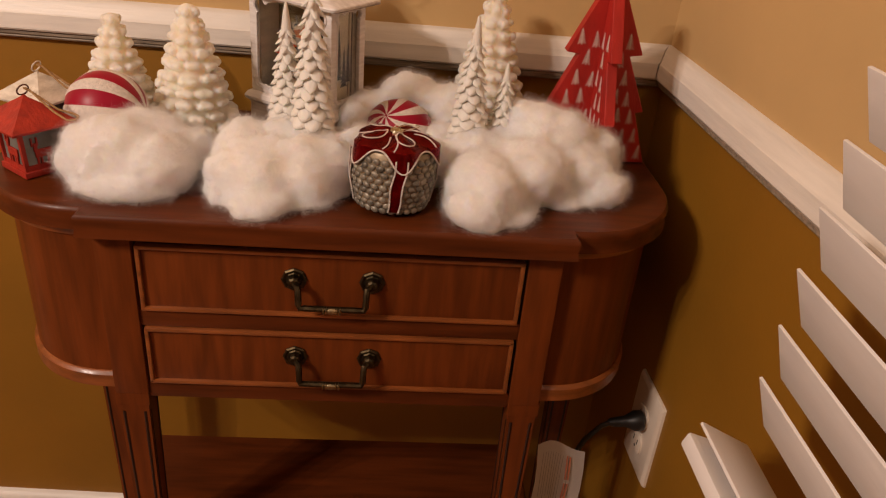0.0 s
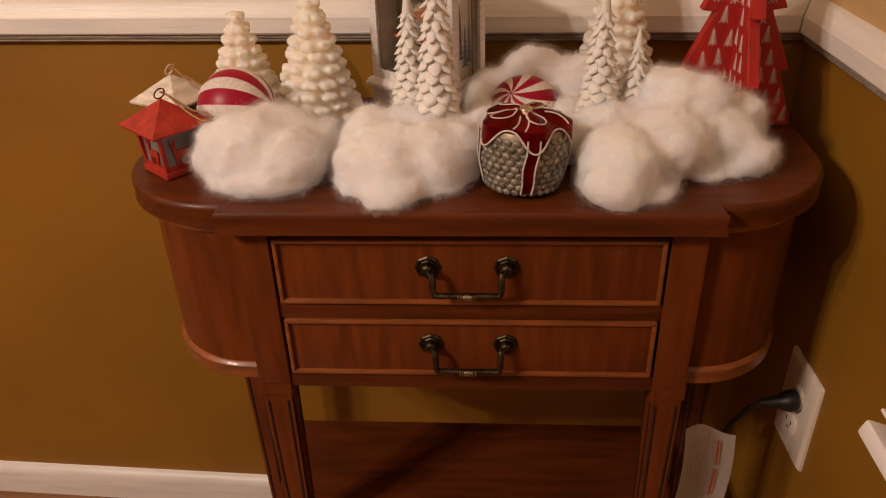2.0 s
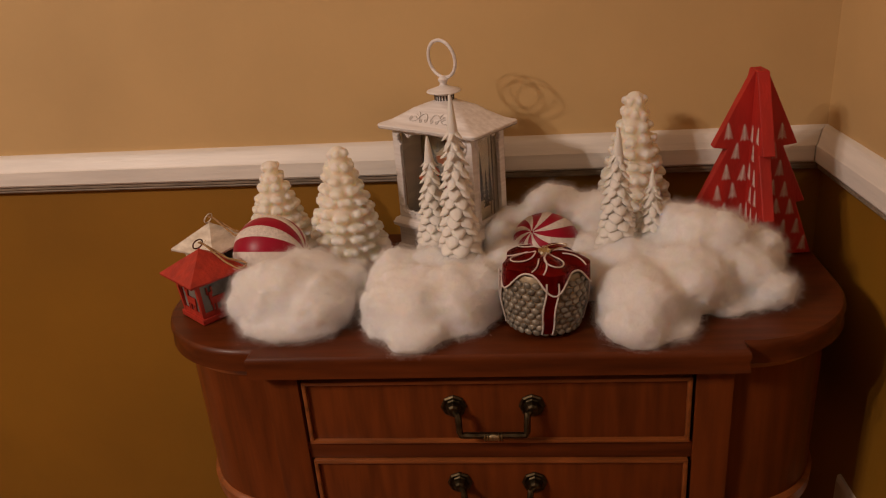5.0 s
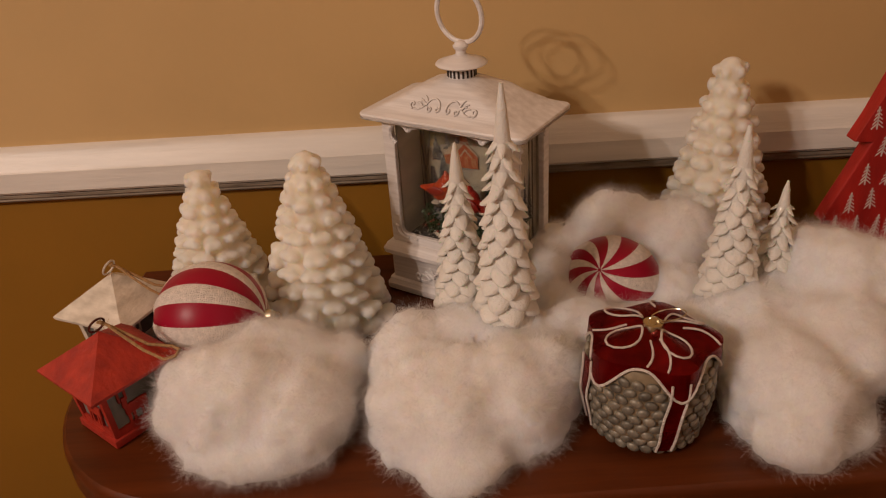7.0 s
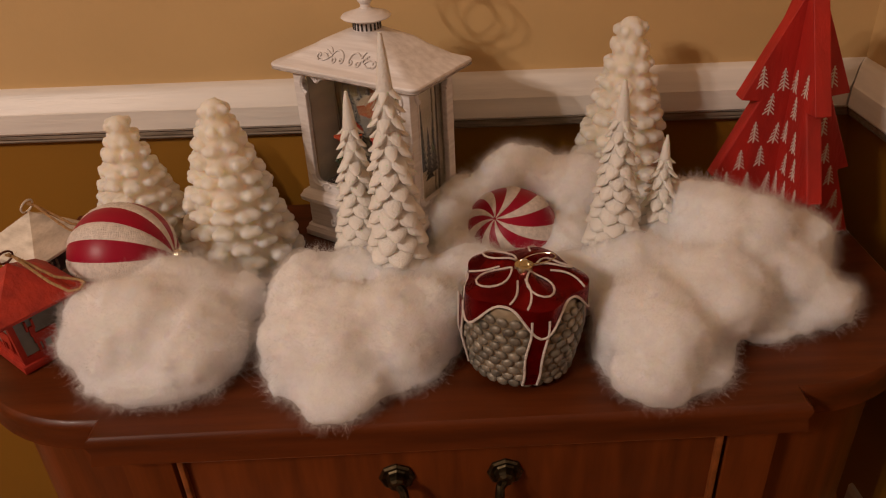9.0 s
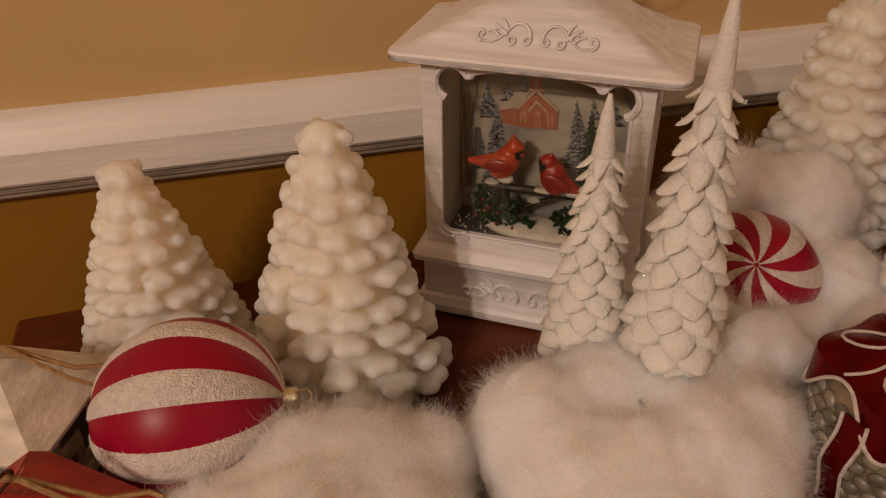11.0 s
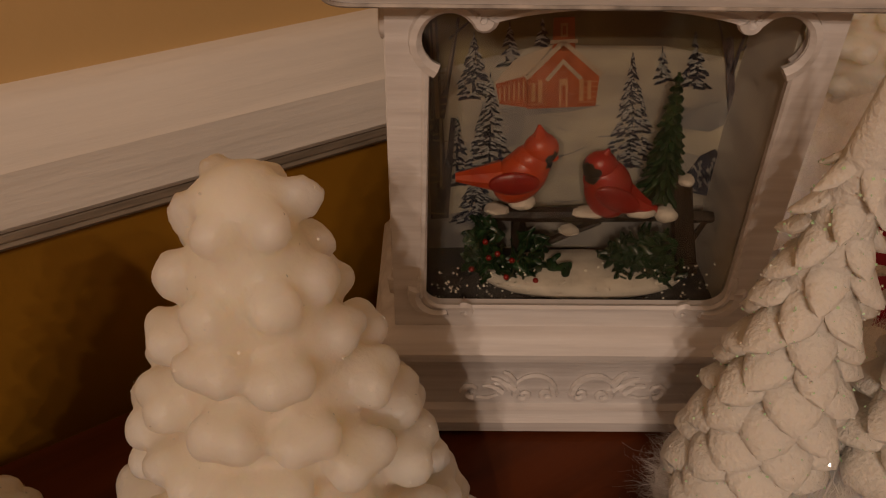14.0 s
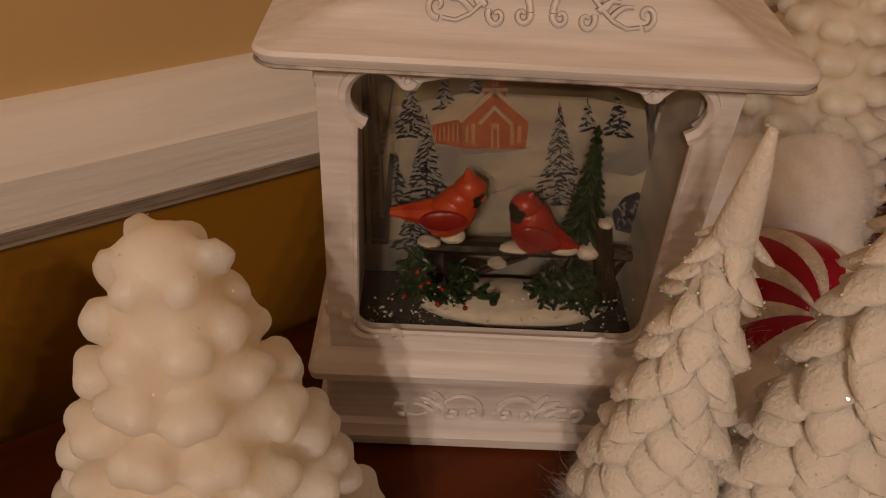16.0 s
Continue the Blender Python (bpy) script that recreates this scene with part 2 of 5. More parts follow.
def rings(bm, loops, close=True, cap=True):
    rows = [[bm.verts.new(p) for p in loop] for loop in loops]
    n = len(rows[0])
    for a, b in zip(rows, rows[1:]):
        for i in range(n if close else n - 1):
            bm.faces.new((a[i], a[(i + 1) % n], b[(i + 1) % n], b[i]))
    if cap:
        bm.faces.new(rows[0])
        bm.faces.new(rows[-1])
    return bm


def rrect(hx, hy, z, r, seg=4):
    """A rounded rectangle's outline, half sizes hx and hy."""
    pts = []
    for cx, cy, a0 in ((hx - r, hy - r, 0), (-hx + r, hy - r, 90), (-hx + r, -hy + r, 180), (hx - r, -hy + r, 270)):
        for k in range(seg + 1):
            a = radians(a0 + 90 * k / seg)
            pts.append((cx + r * math.cos(a), cy + r * math.sin(a), z))
    return pts


def lathe(bm, prof, seg=32, cap=True):
    return rings(bm, [[(r * math.cos(2 * math.pi * k / seg), r * math.sin(2 * math.pi * k / seg), z) for k in range(seg)] for r, z in prof], cap=cap)


def tube(bm, pts, r, seg=6, closed=False, r_end=None):
    pts = [Vector(p) for p in pts]
    n = len(pts)
    up, loops = None, []
    for i, p in enumerate(pts):
        a = pts[(i - 1) % n] if closed or i else p
        b = pts[(i + 1) % n] if closed or i < n - 1 else p
        d = (b - a).normalized() if (b - a).length > 1e-9 else Vector((0, 0, 1))
        if up is None:
            up = d.orthogonal().normalized()
        up = (up - d * up.dot(d)).normalized()
        side = d.cross(up)
        rr = r if r_end is None else r + (r_end - r) * i / (n - 1)
        loops.append([p + rr * (math.cos(2 * math.pi * k / seg) * up + math.sin(2 * math.pi * k / seg) * side) for k in range(seg)])
    if closed:
        loops.append(loops[0])
    rings(bm, loops, cap=not closed)
    if closed:
        bmesh.ops.remove_doubles(bm, verts=bm.verts, dist=1e-7)
    return bm


def plate(bm, outline, depth, m=None, hole=None):
    """A flat outline in x, z, with or without a hole, given depth along y (front face at y = 0)."""
    def loop(pts):
        vs = [bm.verts.new((x, 0, z)) for x, z in pts]
        return vs, [bm.edges.new((vs[i], vs[(i + 1) % len(vs)])) for i in range(len(vs))]
    v, e = loop(outline)
    if hole:
        v2, e2 = loop(hole)
        f = bmesh.ops.triangle_fill(bm, use_beauty=True, use_dissolve=False, edges=e + e2)
        faces, allv = [g for g in f["geom"] if isinstance(g, bmesh.types.BMFace)], v + v2
    else:
        f = bmesh.ops.triangle_fill(bm, use_beauty=True, use_dissolve=False, edges=e)
        faces, allv = [g for g in f["geom"] if isinstance(g, bmesh.types.BMFace)], v
    ex = bmesh.ops.extrude_face_region(bm, geom=faces)
    moved = [g for g in ex["geom"] if isinstance(g, bmesh.types.BMVert)]
    bmesh.ops.translate(bm, verts=moved, vec=(0, depth, 0))
    if m:
        bmesh.ops.transform(bm, matrix=m, verts=allv + moved)
    return bm


def spiral(c, r, a0, a1, shrink=0.25, n=14):
    return [(c[0] + r * (1 - (1 - shrink) * k / (n - 1)) * math.cos(radians(a0 + (a1 - a0) * k / (n - 1))),
             c[1] + r * (1 - (1 - shrink) * k / (n - 1)) * math.sin(radians(a0 + (a1 - a0) * k / (n - 1)))) for k in range(n)]


def flakes(src, count, size, rnd, lift=0.0002):
    """Loose glitter flakes lying at every angle on a mesh."""
    bm = bmesh.new()
    vs = src.vertices
    for _ in range(count):
        v = vs[rnd.randrange(len(vs))]
        n = (v.normal + Vector((rnd.uniform(-1, 1), rnd.uniform(-1, 1), rnd.uniform(-1, 1))) * 0.9).normalized()
        a = n.orthogonal().normalized() * size * rnd.uniform(0.5, 1.2)
        b = n.cross(a)
        p = v.co + v.normal * lift + Vector((rnd.uniform(-1, 1), rnd.uniform(-1, 1), rnd.uniform(-1, 1))) * 0.0003
        bm.faces.new([bm.verts.new(p + q) for q in (a, b, -a, -b)])
    return bm


# ---------------------------------------------------------------- room
WY, WX = 0.324, 0.3925          # back wall, side wall with the window
RAIL_B, RAIL_T = 0.8505, 0.8960  # chair rail


def wall(name, label, a, b, normal_in, z0=0.0, z1=3.3):
    """A wall slab between two plan points, lower part mustard, upper part tan."""
    bm = bmesh.new()
    a, b, n = Vector(a), Vector(b), Vector(normal_in) * -0.12
    for k, (lo, hi) in enumerate(((z0, RAIL_B + 0.02), (RAIL_B + 0.02, z1))):
        q = [(*p, z) for z in (lo, hi) for p in (a, b, b + n, a + n)]
        v = [bm.verts.new(p) for p in q]
        for f in ((0, 1, 5, 4), (1, 2, 6, 5), (2, 3, 7, 6), (3, 0, 4, 7), (0, 1, 2, 3), (4, 5, 6, 7)):
            bm.faces.new([v[i] for i in f]).material_index = k
    return tagged(new(name, finish(bm, name, [LOWER, UPPER], False)), label, "wall", kind="structure")


wall("wall_north", "two-tone painted wall, tan over mustard yellow", (-4.4, WY), (WX + 0.12, WY), (0, -1))
# unseen west and south walls close the room, set far off to weaken bounce
wall("wall_west", "two-tone painted wall, tan over mustard yellow", (-4.4, -5.4), (-4.4, WY + 0.4), (1, 0))
wall("wall_south", "two-tone painted wall, tan over mustard yellow", (WX + 0.45, -5.4), (-4.4, -5.4), (0, 1))
W0, W1, SILL, HEAD = -1.35, -0.42, 0.72, 1.95   # window opening in the side wall
wall("wall_east", "two-tone painted wall, tan over mustard yellow", (WX, WY), (WX, W1), (-1, 0))
wall("wall_east_far", "two-tone painted wall beyond the window", (WX, W0), (WX, -5.4), (-1, 0))
bm = bmesh.new()
box(bm, (WX + 0.06, (W0 + W1) / 2, SILL / 2), (0.12, W1 - W0, SILL))
tagged(new("wall_east_under_window", finish(bm, "wall_east_under_window", LOWER, False)), "mustard painted wall under the window", "wall", kind="structure")
bm = bmesh.new()
box(bm, (WX + 0.06, (W0 + W1) / 2, (HEAD + 3.3) / 2), (0.12, W1 - W0, 3.3 - HEAD))
tagged(new("wall_east_over_window", finish(bm, "wall_east_over_window", UPPER, False)), "tan painted wall over the window", "wall", kind="structure")
bm = bmesh.new()
box(bm, (-1.94, -2.5, -0.05), (5.2, 6.0, 0.1))
tagged(new("floor", finish(bm, "floor", FLOOR, False)), "dark reddish-brown wooden floor", "floor", kind="structure")
# unseen ceiling, added high and dull so that it bounces less light
bm = bmesh.new()
box(bm, (-1.94, -2.5, 3.35), (5.2, 6.0, 0.1))
tagged(new("ceiling", finish(bm, "ceiling", CEIL, False)), "unseen plain ceiling added to close the room", "ceiling", kind="structure")

# window with casing, sill and dark pane behind the blind
win = thing("window_1", pose(WX, (W0 + W1) / 2, 0), "white framed window, dark outside, behind a blind", "window", kind="structure")
hw = (W1 - W0) / 2
bm = bmesh.new()
for y in (-hw - 0.03, hw + 0.03):
    box(bm, (-0.009, y, (SILL + HEAD) / 2), (0.018, 0.06, HEAD - SILL), 0.003)
box(bm, (-0.009, 0, HEAD + 0.03), (0.018, 2 * hw + 0.12, 0.06), 0.003)
part("window_frame", bm, TRIM, win)
bm = bmesh.new()
box(bm, (0.01, 0, SILL - 0.012), (0.08, 2 * hw + 0.14, 0.024), 0.004)
part("window_sill", bm, TRIM_Y, win)
bm = bmesh.new()
box(bm, (0.07, 0, (SILL + HEAD) / 2), (0.006, 2 * hw, HEAD - SILL))
part("pane", bm, NIGHT, win)

# chair rail: a sloped cap, a flat face and a thin brownish bead under it
def rail_profile():
    return [(0, RAIL_T), (0.005, RAIL_T - 0.001), (0.0085, RAIL_T - 0.005), (0.0135, RAIL_T - 0.019), (0.0155, RAIL_T - 0.021), (0.0165, RAIL_B + 0.0065), (0.0145, RAIL_B + 0.004), (0, RAIL_B + 0.004)]


def bead_profile():
    return [(0, RAIL_B + 0.004), (0.010, RAIL_B + 0.004), (0.012, RAIL_B + 0.0015), (0.012, RAIL_B - 0.001), (0.009, RAIL_B - 0.002), (0.0098, RAIL_B - 0.0045), (0.008, RAIL_B - 0.0065), (0, RAIL_B - 0.007)]


def base_profile():
    return [(0, 0.066), (0.006, 0.064), (0.012, 0.056), (0.014, 0.048), (0.014, 0), (0, 0)]


def moulding(name, prof, along, m, label, category="trim"):
    bm = bmesh.new()
    if along == "north":
        ends = [[(-4.4, WY - d, z) for d, z in prof], [(WX - d, WY - d, z) for d, z in prof]]
    else:
        ends = [[(WX - d, WY - d, z) for d, z in prof], [(WX - d, W1 + 0.06 if along == "east" else W1, z) for d, z in prof]]
    rings(bm, ends)
    return tagged(new(name, finish(bm, name, m)), label, category, kind="structure")


moulding("chair_rail_north", rail_profile(), "north", TRIM, "white painted wooden chair rail", "chair rail")
moulding("chair_rail_east", rail_profile(), "east", TRIM_Y, "white painted wooden chair rail", "chair rail")
moulding("trim_north", bead_profile(), "north", GROOVE, "brownish bead under the chair rail")
moulding("trim_east", bead_profile(), "east", GROOVE, "brownish bead under the chair rail")
moulding("baseboard_north", base_profile(), "north", TRIM, "white painted wooden baseboard", "baseboard")
moulding("baseboard_east", base_profile(), "east_full", TRIM_Y, "white painted wooden baseboard", "baseboard")

# the corner stands slightly askew to the table
ASKEW = Matrix.Translation((-0.25, WY, 0)) @ Matrix.Rotation(radians(-2.3), 4, "Z") @ Matrix.Translation((0.25, -WY, 0))
CORNER = ASKEW @ Vector((WX, WY, 0))
ASKEW_E = Matrix.Translation(CORNER) @ Matrix.Rotation(radians(2.0), 4, "Z") @ Matrix.Translation((-WX, -WY, 0))
for ob in list(scene.objects):
    if ob.parent is None and ob.name.startswith(("wall_north", "chair_rail_north", "trim_north", "baseboard_north")):
        ob.matrix_basis = ASKEW @ ob.matrix_basis
    elif ob.parent is None and ob.name.startswith(("wall_east", "chair_rail_east", "trim_east", "baseboard_east", "window_1")):
        ob.matrix_basis = ASKEW_E @ ob.matrix_basis

# blind hung in front of the wall
blind = thing("window_blind", pose(0, -0.013, 0), "white two-inch slat blind, half tilted, hanging at the window", "blind")
BY0, BY1 = -1.42, -0.195
bm = bmesh.new()
box(bm, (0, 0, 0), (0.0028, BY1 - BY0, 0.050), 0.001)
slat_me = finish(bm, "slat", BLIND)
for k in range(26):
    s = new("slat", slat_me)
    s.parent = blind
    s.matrix_basis = pose(0.337, (BY0 + BY1) / 2, 0.752 + 0.0465 * k, 0, -20 + 1.2 * math.sin(k * 2.1), 0)
bm = bmesh.new()
box(bm, (0, 0, 0), (0.003, BY1 - BY0, 0.05), 0.001)
s = part("slat", bm, BLIND, blind)
s.matrix_basis = pose(0.325, (BY0 + BY1) / 2 + 0.015, 0.705, 0, -62, 0)
bm = bmesh.new()
box(bm, (0, 0, 0), (0.014, BY1 - BY0, 0.05), 0.003)
s = part("bottom_rail", bm, BLIND, blind)
s.matrix_basis = pose(0.318, (BY0 + BY1) / 2 + 0.018, 0.690, 0, -70, 0)
for y in (-0.42, -0.85, -1.25):
    bm = bmesh.new()
    tube(bm, [(0.327, y, 0.68), (0.327, y, 1.98)], 0.0007, 5)
    part("ladder_cord", bm, BLIND, blind)
bm = bmesh.new()
box(bm, (0.352, (BY0 + BY1) / 2, 1.985), (0.09, BY1 - BY0, 0.05), 0.003)
part("head_rail", bm, BLIND, blind)

# ---------------------------------------------------------------- console table
TOP = 0.781
table = thing("console_table", pose(0, 0, 0), "cherry-veneered console table with rounded ends and two drawers", "table")


def bowed(hx, front, r, back, z, step=0.0, stepx=0.0, seg=14, cy=0.115):
    """Outline of the table: straight front, quarter-round ends; with step, a breakfront."""
    pts = [(-stepx, front - step), (stepx, front - step)] if step else []
    for k in range(seg + 1):
        a = radians(-90 + 90 * k / seg)
        pts.append((hx - r + r * math.cos(a), cy + (cy - front) * math.sin(a), z))
    pts += [(hx, back, z), (-hx, back, z)]
    for k in range(seg + 1):
        a = radians(180 + 90 * k / seg)
        pts.append((-hx + r + r * math.cos(a), cy + (cy - front) * math.sin(a), z))
    pts = [(p[0], p[1], z) for p in pts]
    if step:
        pts = pts[2:] + [(-stepx, front, z), pts[0], pts[1], (stepx, front, z)]
    return pts


HX, BX = 0.353, 0.337
bm = bmesh.new()
loops = []
for dz, inset in ((-0.024, 0.003), (-0.0225, 0.0), (-0.013, 0.0015), (-0.006, 0.0), (-0.002, 0.001), (0.0, 0.0035)):
    loops.append(bowed(HX - inset, -0.003 + inset, 0.115 - inset, 0.286, TOP + dz, step=0.016, stepx=0.233 - inset))
rings(bm, loops)
part("tabletop", bm, WOOD_X, table, "reddish-brown wooden top with a stepped front edge")
# body with rounded ends
BOT, HI = 0.583, TOP - 0.024
bm = bmesh.new()
rings(bm, [bowed(BX, 0.012, 0.100, 0.282, z) for z in (BOT, HI)])
part("body", bm, WOOD, table)
bm = bmesh.new()
rings(bm, [bowed(BX + d, 0.012 - d, 0.100 + d, 0.283, z) for z, d in ((BOT - 0.019, 0.001), (BOT - 0.017, 0.004), (BOT - 0.002, 0.0045), (BOT + 0.001, 0.002), (BOT + 0.002, 0.0005))])
part("base_moulding", bm, WOOD_L, table)
bm = bmesh.new()
rings(bm, [bowed(BX + d, 0.012 - d, 0.100 + d, 0.283, z) for z, d in ((HI - 0.012, 0.0005), (HI - 0.010, 0.004), (HI - 0.004, 0.006), (HI - 0.0005, 0.007))])
part("cornice", bm, WOOD_L, table)
for sx in (-1, 1):
    bm = bmesh.new()
    box(bm, (sx * 0.2075, 0.010, (BOT - 0.018 + HI) / 2), (0.034, 0.022, HI - BOT + 0.018), 0.0012)
    part("stile", bm, WOOD, table)
bm = bmesh.new()
box(bm, (0, 0.014, 0.750), (0.381, 0.012, 0.014))
box(bm, (0, 0.008, 0.660), (0.381, 0.012, 0.0195), 0.001)
box(bm, (0, 0.008, 0.5695), (0.381, 0.012, 0.019), 0.001)
part("drawer_rail", bm, WOOD_X, table)
bm = bmesh.new()
box(bm, (0, 0.016, 0.664), (0.383, 0.012, 0.18))
part("drawer_recess", bm, WOOD_D, table)

for z0, z1 in ((0.6705, 0.7435), (0.5805, 0.6495)):
    zc, h = (z0 + z1) / 2, z1 - z0
    bm = bmesh.new()
    box(bm, (0, 0.008, zc), (0.366, 0.012, h - 0.004), 0.0008)
    dr = part("drawer", bm, WOOD, table)
    # edge bead in a lighter tone than the drawer front
    bm = bmesh.new()
    for zz in (z0 + 0.002, z1 - 0.002):
        box(bm, (0, 0.002, zz), (0.374, 0.008, 0.0042), 0.0014)
    for xx in (-0.185, 0.185):
        box(bm, (xx, 0.002, zc), (0.0042, 0.008, h), 0.0014)
    part("bead", bm, WOOD_L, dr, "lighter cherry edge bead")
    rz = 0.7125 if z0 > 0.65 else 0.6195
    for sx in (-1, 1):
        bm = bmesh.new()
        m = Matrix.Translation((sx * 0.038, 0.002, rz)) @ Matrix.Rotation(radians(90), 4, "X")
        lathe(bm, [(0.0128, 0), (0.0128, 0.0014), (0.0112, 0.0026), (0.0096, 0.0022), (0.0084, 0.0018), (0.0074, 0.0030), (0.0068, 0.0062), (0.0060, 0.0085), (0.0040, 0.0098), (0.0012, 0.0102)], 8)
        bmesh.ops.transform(bm, matrix=m, verts=bm.verts)
        part("rosette", bm, BRASS, dr, "eight-sided antique brass rosette", smooth=False)
    bm = bmesh.new()
    x = 0.038 - 0.0045
    tube(bm, [(-x - 0.004, -0.005, rz - 0.001), (-x, -0.0105, rz - 0.002), (-x + 0.0005, -0.0125, rz - 0.006), (-x + 0.001, -0.0145, rz - 0.019), (-x + 0.0025, -0.015, rz - 0.0225), (-x + 0.007, -0.015, rz - 0.0225), (0, -0.0155, rz - 0.0222), (x - 0.007, -0.015, rz - 0.0225), (x - 0.0025, -0.015, rz - 0.0225), (x - 0.001, -0.0145, rz - 0.019), (x - 0.0005, -0.0125, rz - 0.006), (x, -0.0105, rz - 0.002), (x + 0.004, -0.005, rz - 0.001)], 0.0033, 8)
    part("bail", bm, BRASS, dr, "antique brass drop bail")
    bm = bmesh.new()
    for dx in (-0.008, -0.005, 0.005, 0.008):
        v = len(bm.verts)
        lathe(bm, [(0.0035, -0.001), (0.0044, 0), (0.0035, 0.001)], 12)
        bm.verts.ensure_lookup_table()
        bmesh.ops.transform(bm, matrix=Matrix.Translation((dx, -0.016, rz - 0.0235)) @ Matrix.Rotation(radians(90), 4, "Y"), verts=bm.verts[v:])
    lathe(bm, [(0.0034, -0.0045), (0.0041, 0), (0.0034, 0.0045)], 12)
    bm.verts.ensure_lookup_table()
    bmesh.ops.transform(bm, matrix=Matrix.Translation((0, -0.016, rz - 0.0235)) @ Matrix.Rotation(radians(90), 4, "Y"), verts=bm.verts[-36:])
    part("grip", bm, BRASS_L, dr, "rubbed brass grip")

# tapered legs; raised strips, their dark colour standing in for a sunk panel's depth
def leg(x, y):
    bm = bmesh.new()
    zt = BOT - 0.014
    rings(bm, [[(x + sx * h, y + sy * h, z) for sx, sy in ((-1, -1), (1, -1), (1, 1), (-1, 1))] for z, h in ((0, 0.0095), (zt - 0.02, 0.0155), (zt - 0.02, 0.0172), (zt, 0.0172))])
    ob = part("leg", bm, WOOD, table)
    for dx, dy in ((0, -1), (-1, 0), (1, 0)):
        bm = bmesh.new()
        w = lambda z: 0.0095 + (0.0155 - 0.0095) * z / (zt - 0.02)
        a, b = 0.03, zt - 0.03
        for s in (-1, 1):
            lo, hi = w(a), w(b)
            q = []
            for z, h in ((a, lo), (b, hi)):
                for u, d in ((s * (h - 0.006), h + 0.0004), (s * (h - 0.0045), h + 0.0012), (s * (h - 0.003), h + 0.0004)):
                    q.append((x + (u if dx == 0 else dx * d), y + (dy * d if dx == 0 else u), z))
            v = [bm.verts.new(p) for p in q]
            bm.faces.new((v[0], v[1], v[4], v[3]))
            bm.faces.new((v[1], v[2], v[5], v[4]))
            bm.faces.new((v[0], v[3], v[5], v[2]))
        part("panel_line", bm, WOOD_D, ob, "raised dark line edging the leg panel", smooth=False)


for x, y in ((-0.2085, 0.0172), (0.2085, 0.0172), (-0.31, 0.215), (0.31, 0.215)):
    leg(x, y)
bm = bmesh.new()
rings(bm, [bowed(0.262 - i, 0.022 + i, 0.06, 0.215, z, cy=0.115) for z, i in ((0.290, 0.002), (0.292, 0), (0.304, 0), (0.307, 0.003))])
part("lower_shelf", bm, WOOD_X, table)

# ---------------------------------------------------------------- socket, cord and paper label
sock = thing("wall_socket", ASKEW_E @ pose(WX, 0.129, 0.447), "ivory plastic double wall socket with one plug", "socket")
bm = bmesh.new()
rings(bm, [[(-d, p[0], p[1]) for p in rrect(0.0425 - i, 0.0655 - i, 0, 0.003)] for d, i in ((0, 0), (0.003, 0.0005), (0.0062, 0.005))])
part("cover_plate", bm, PLASTIC, sock)
for zz in (0.021, -0.021):
    bm = bmesh.new()
    rings(bm, [[(-d, p[0], p[1] + zz) for p in rrect(0.0165 - i, 0.014 - i, 0, 0.009)] for d, i in ((0.006, 0), (0.0085, 0), (0.0088, 0.0005))])
    f = part("receptacle", bm, PLASTIC, sock)
    bm = bmesh.new()
    for yy in (-0.0062, 0.0062):
        box(bm, (-0.0089, yy, zz + 0.002), (0.0004, 0.0018, 0.008))
    ball(bm, (-0.0088, 0, zz - 0.0075), (0.0004, 0.0022, 0.0022), 1)
    part("slot", bm, SLOT, f)
cord = thing("power_cord", pose(0, 0, 0), "black power cord plugged into the socket, with paper label", "cord")
pz, py, PX = 0.468, 0.094, 0.397
bm = bmesh.new()
lathe(bm, [(0.0125, 0), (0.0135, 0.002), (0.0135, 0.010), (0.0105, 0.016), (0.0075, 0.022), (0.0058, 0.040), (0.004, 0.044)], 14)
bmesh.ops.transform(bm, matrix=Matrix.Translation((PX - 0.009, py, pz)) @ Matrix.Rotation(radians(-97), 4, "Y"), verts=bm.verts)
part("plug", bm, BLACK, cord)
bm = bmesh.new()
tube(bm, [(PX - 0.045, py, pz - 0.003), (PX - 0.062, py - 0.004, pz - 0.008), (PX - 0.082, py - 0.012, pz - 0.024), (PX - 0.098, py - 0.02, pz - 0.05), (PX - 0.108, py - 0.026, pz - 0.085), (PX - 0.116, py - 0.03, pz - 0.14), (PX - 0.12, py - 0.02, pz - 0.25), (PX - 0.11, py + 0.06, pz - 0.38), (PX - 0.12, py + 0.12, 0.006)], 0.0034, 8)
part("cable", bm, BLACK, cord)
bm = bmesh.new()
rows = []
for i in range(9):
    u = i / 8
    rows.append([(0.229 + 0.066 * u + 0.004 * math.sin(v * 3), -0.012 + 0.030 * u + 0.008 * math.sin(u * 3.1), 0.520 - 0.036 * u - 0.125 * v + 0.004 * math.sin(6 * u + 2 * v)) for v in (0, 0.25, 0.5, 0.75, 1)])
g = [[bm.verts.new(p) for p in r] for r in rows]
for a, b in zip(g, g[1:]):
    for k in range(4):
        bm.faces.new((a[k], b[k], b[k + 1], a[k + 1]))
bmesh.ops.solidify(bm, geom=bm.faces[:], thickness=0.0006)
lab = part("paper_label", bm, PAPER, cord, "white crumpled paper label with small print")
bm = bmesh.new()
rnd = random.Random(4)
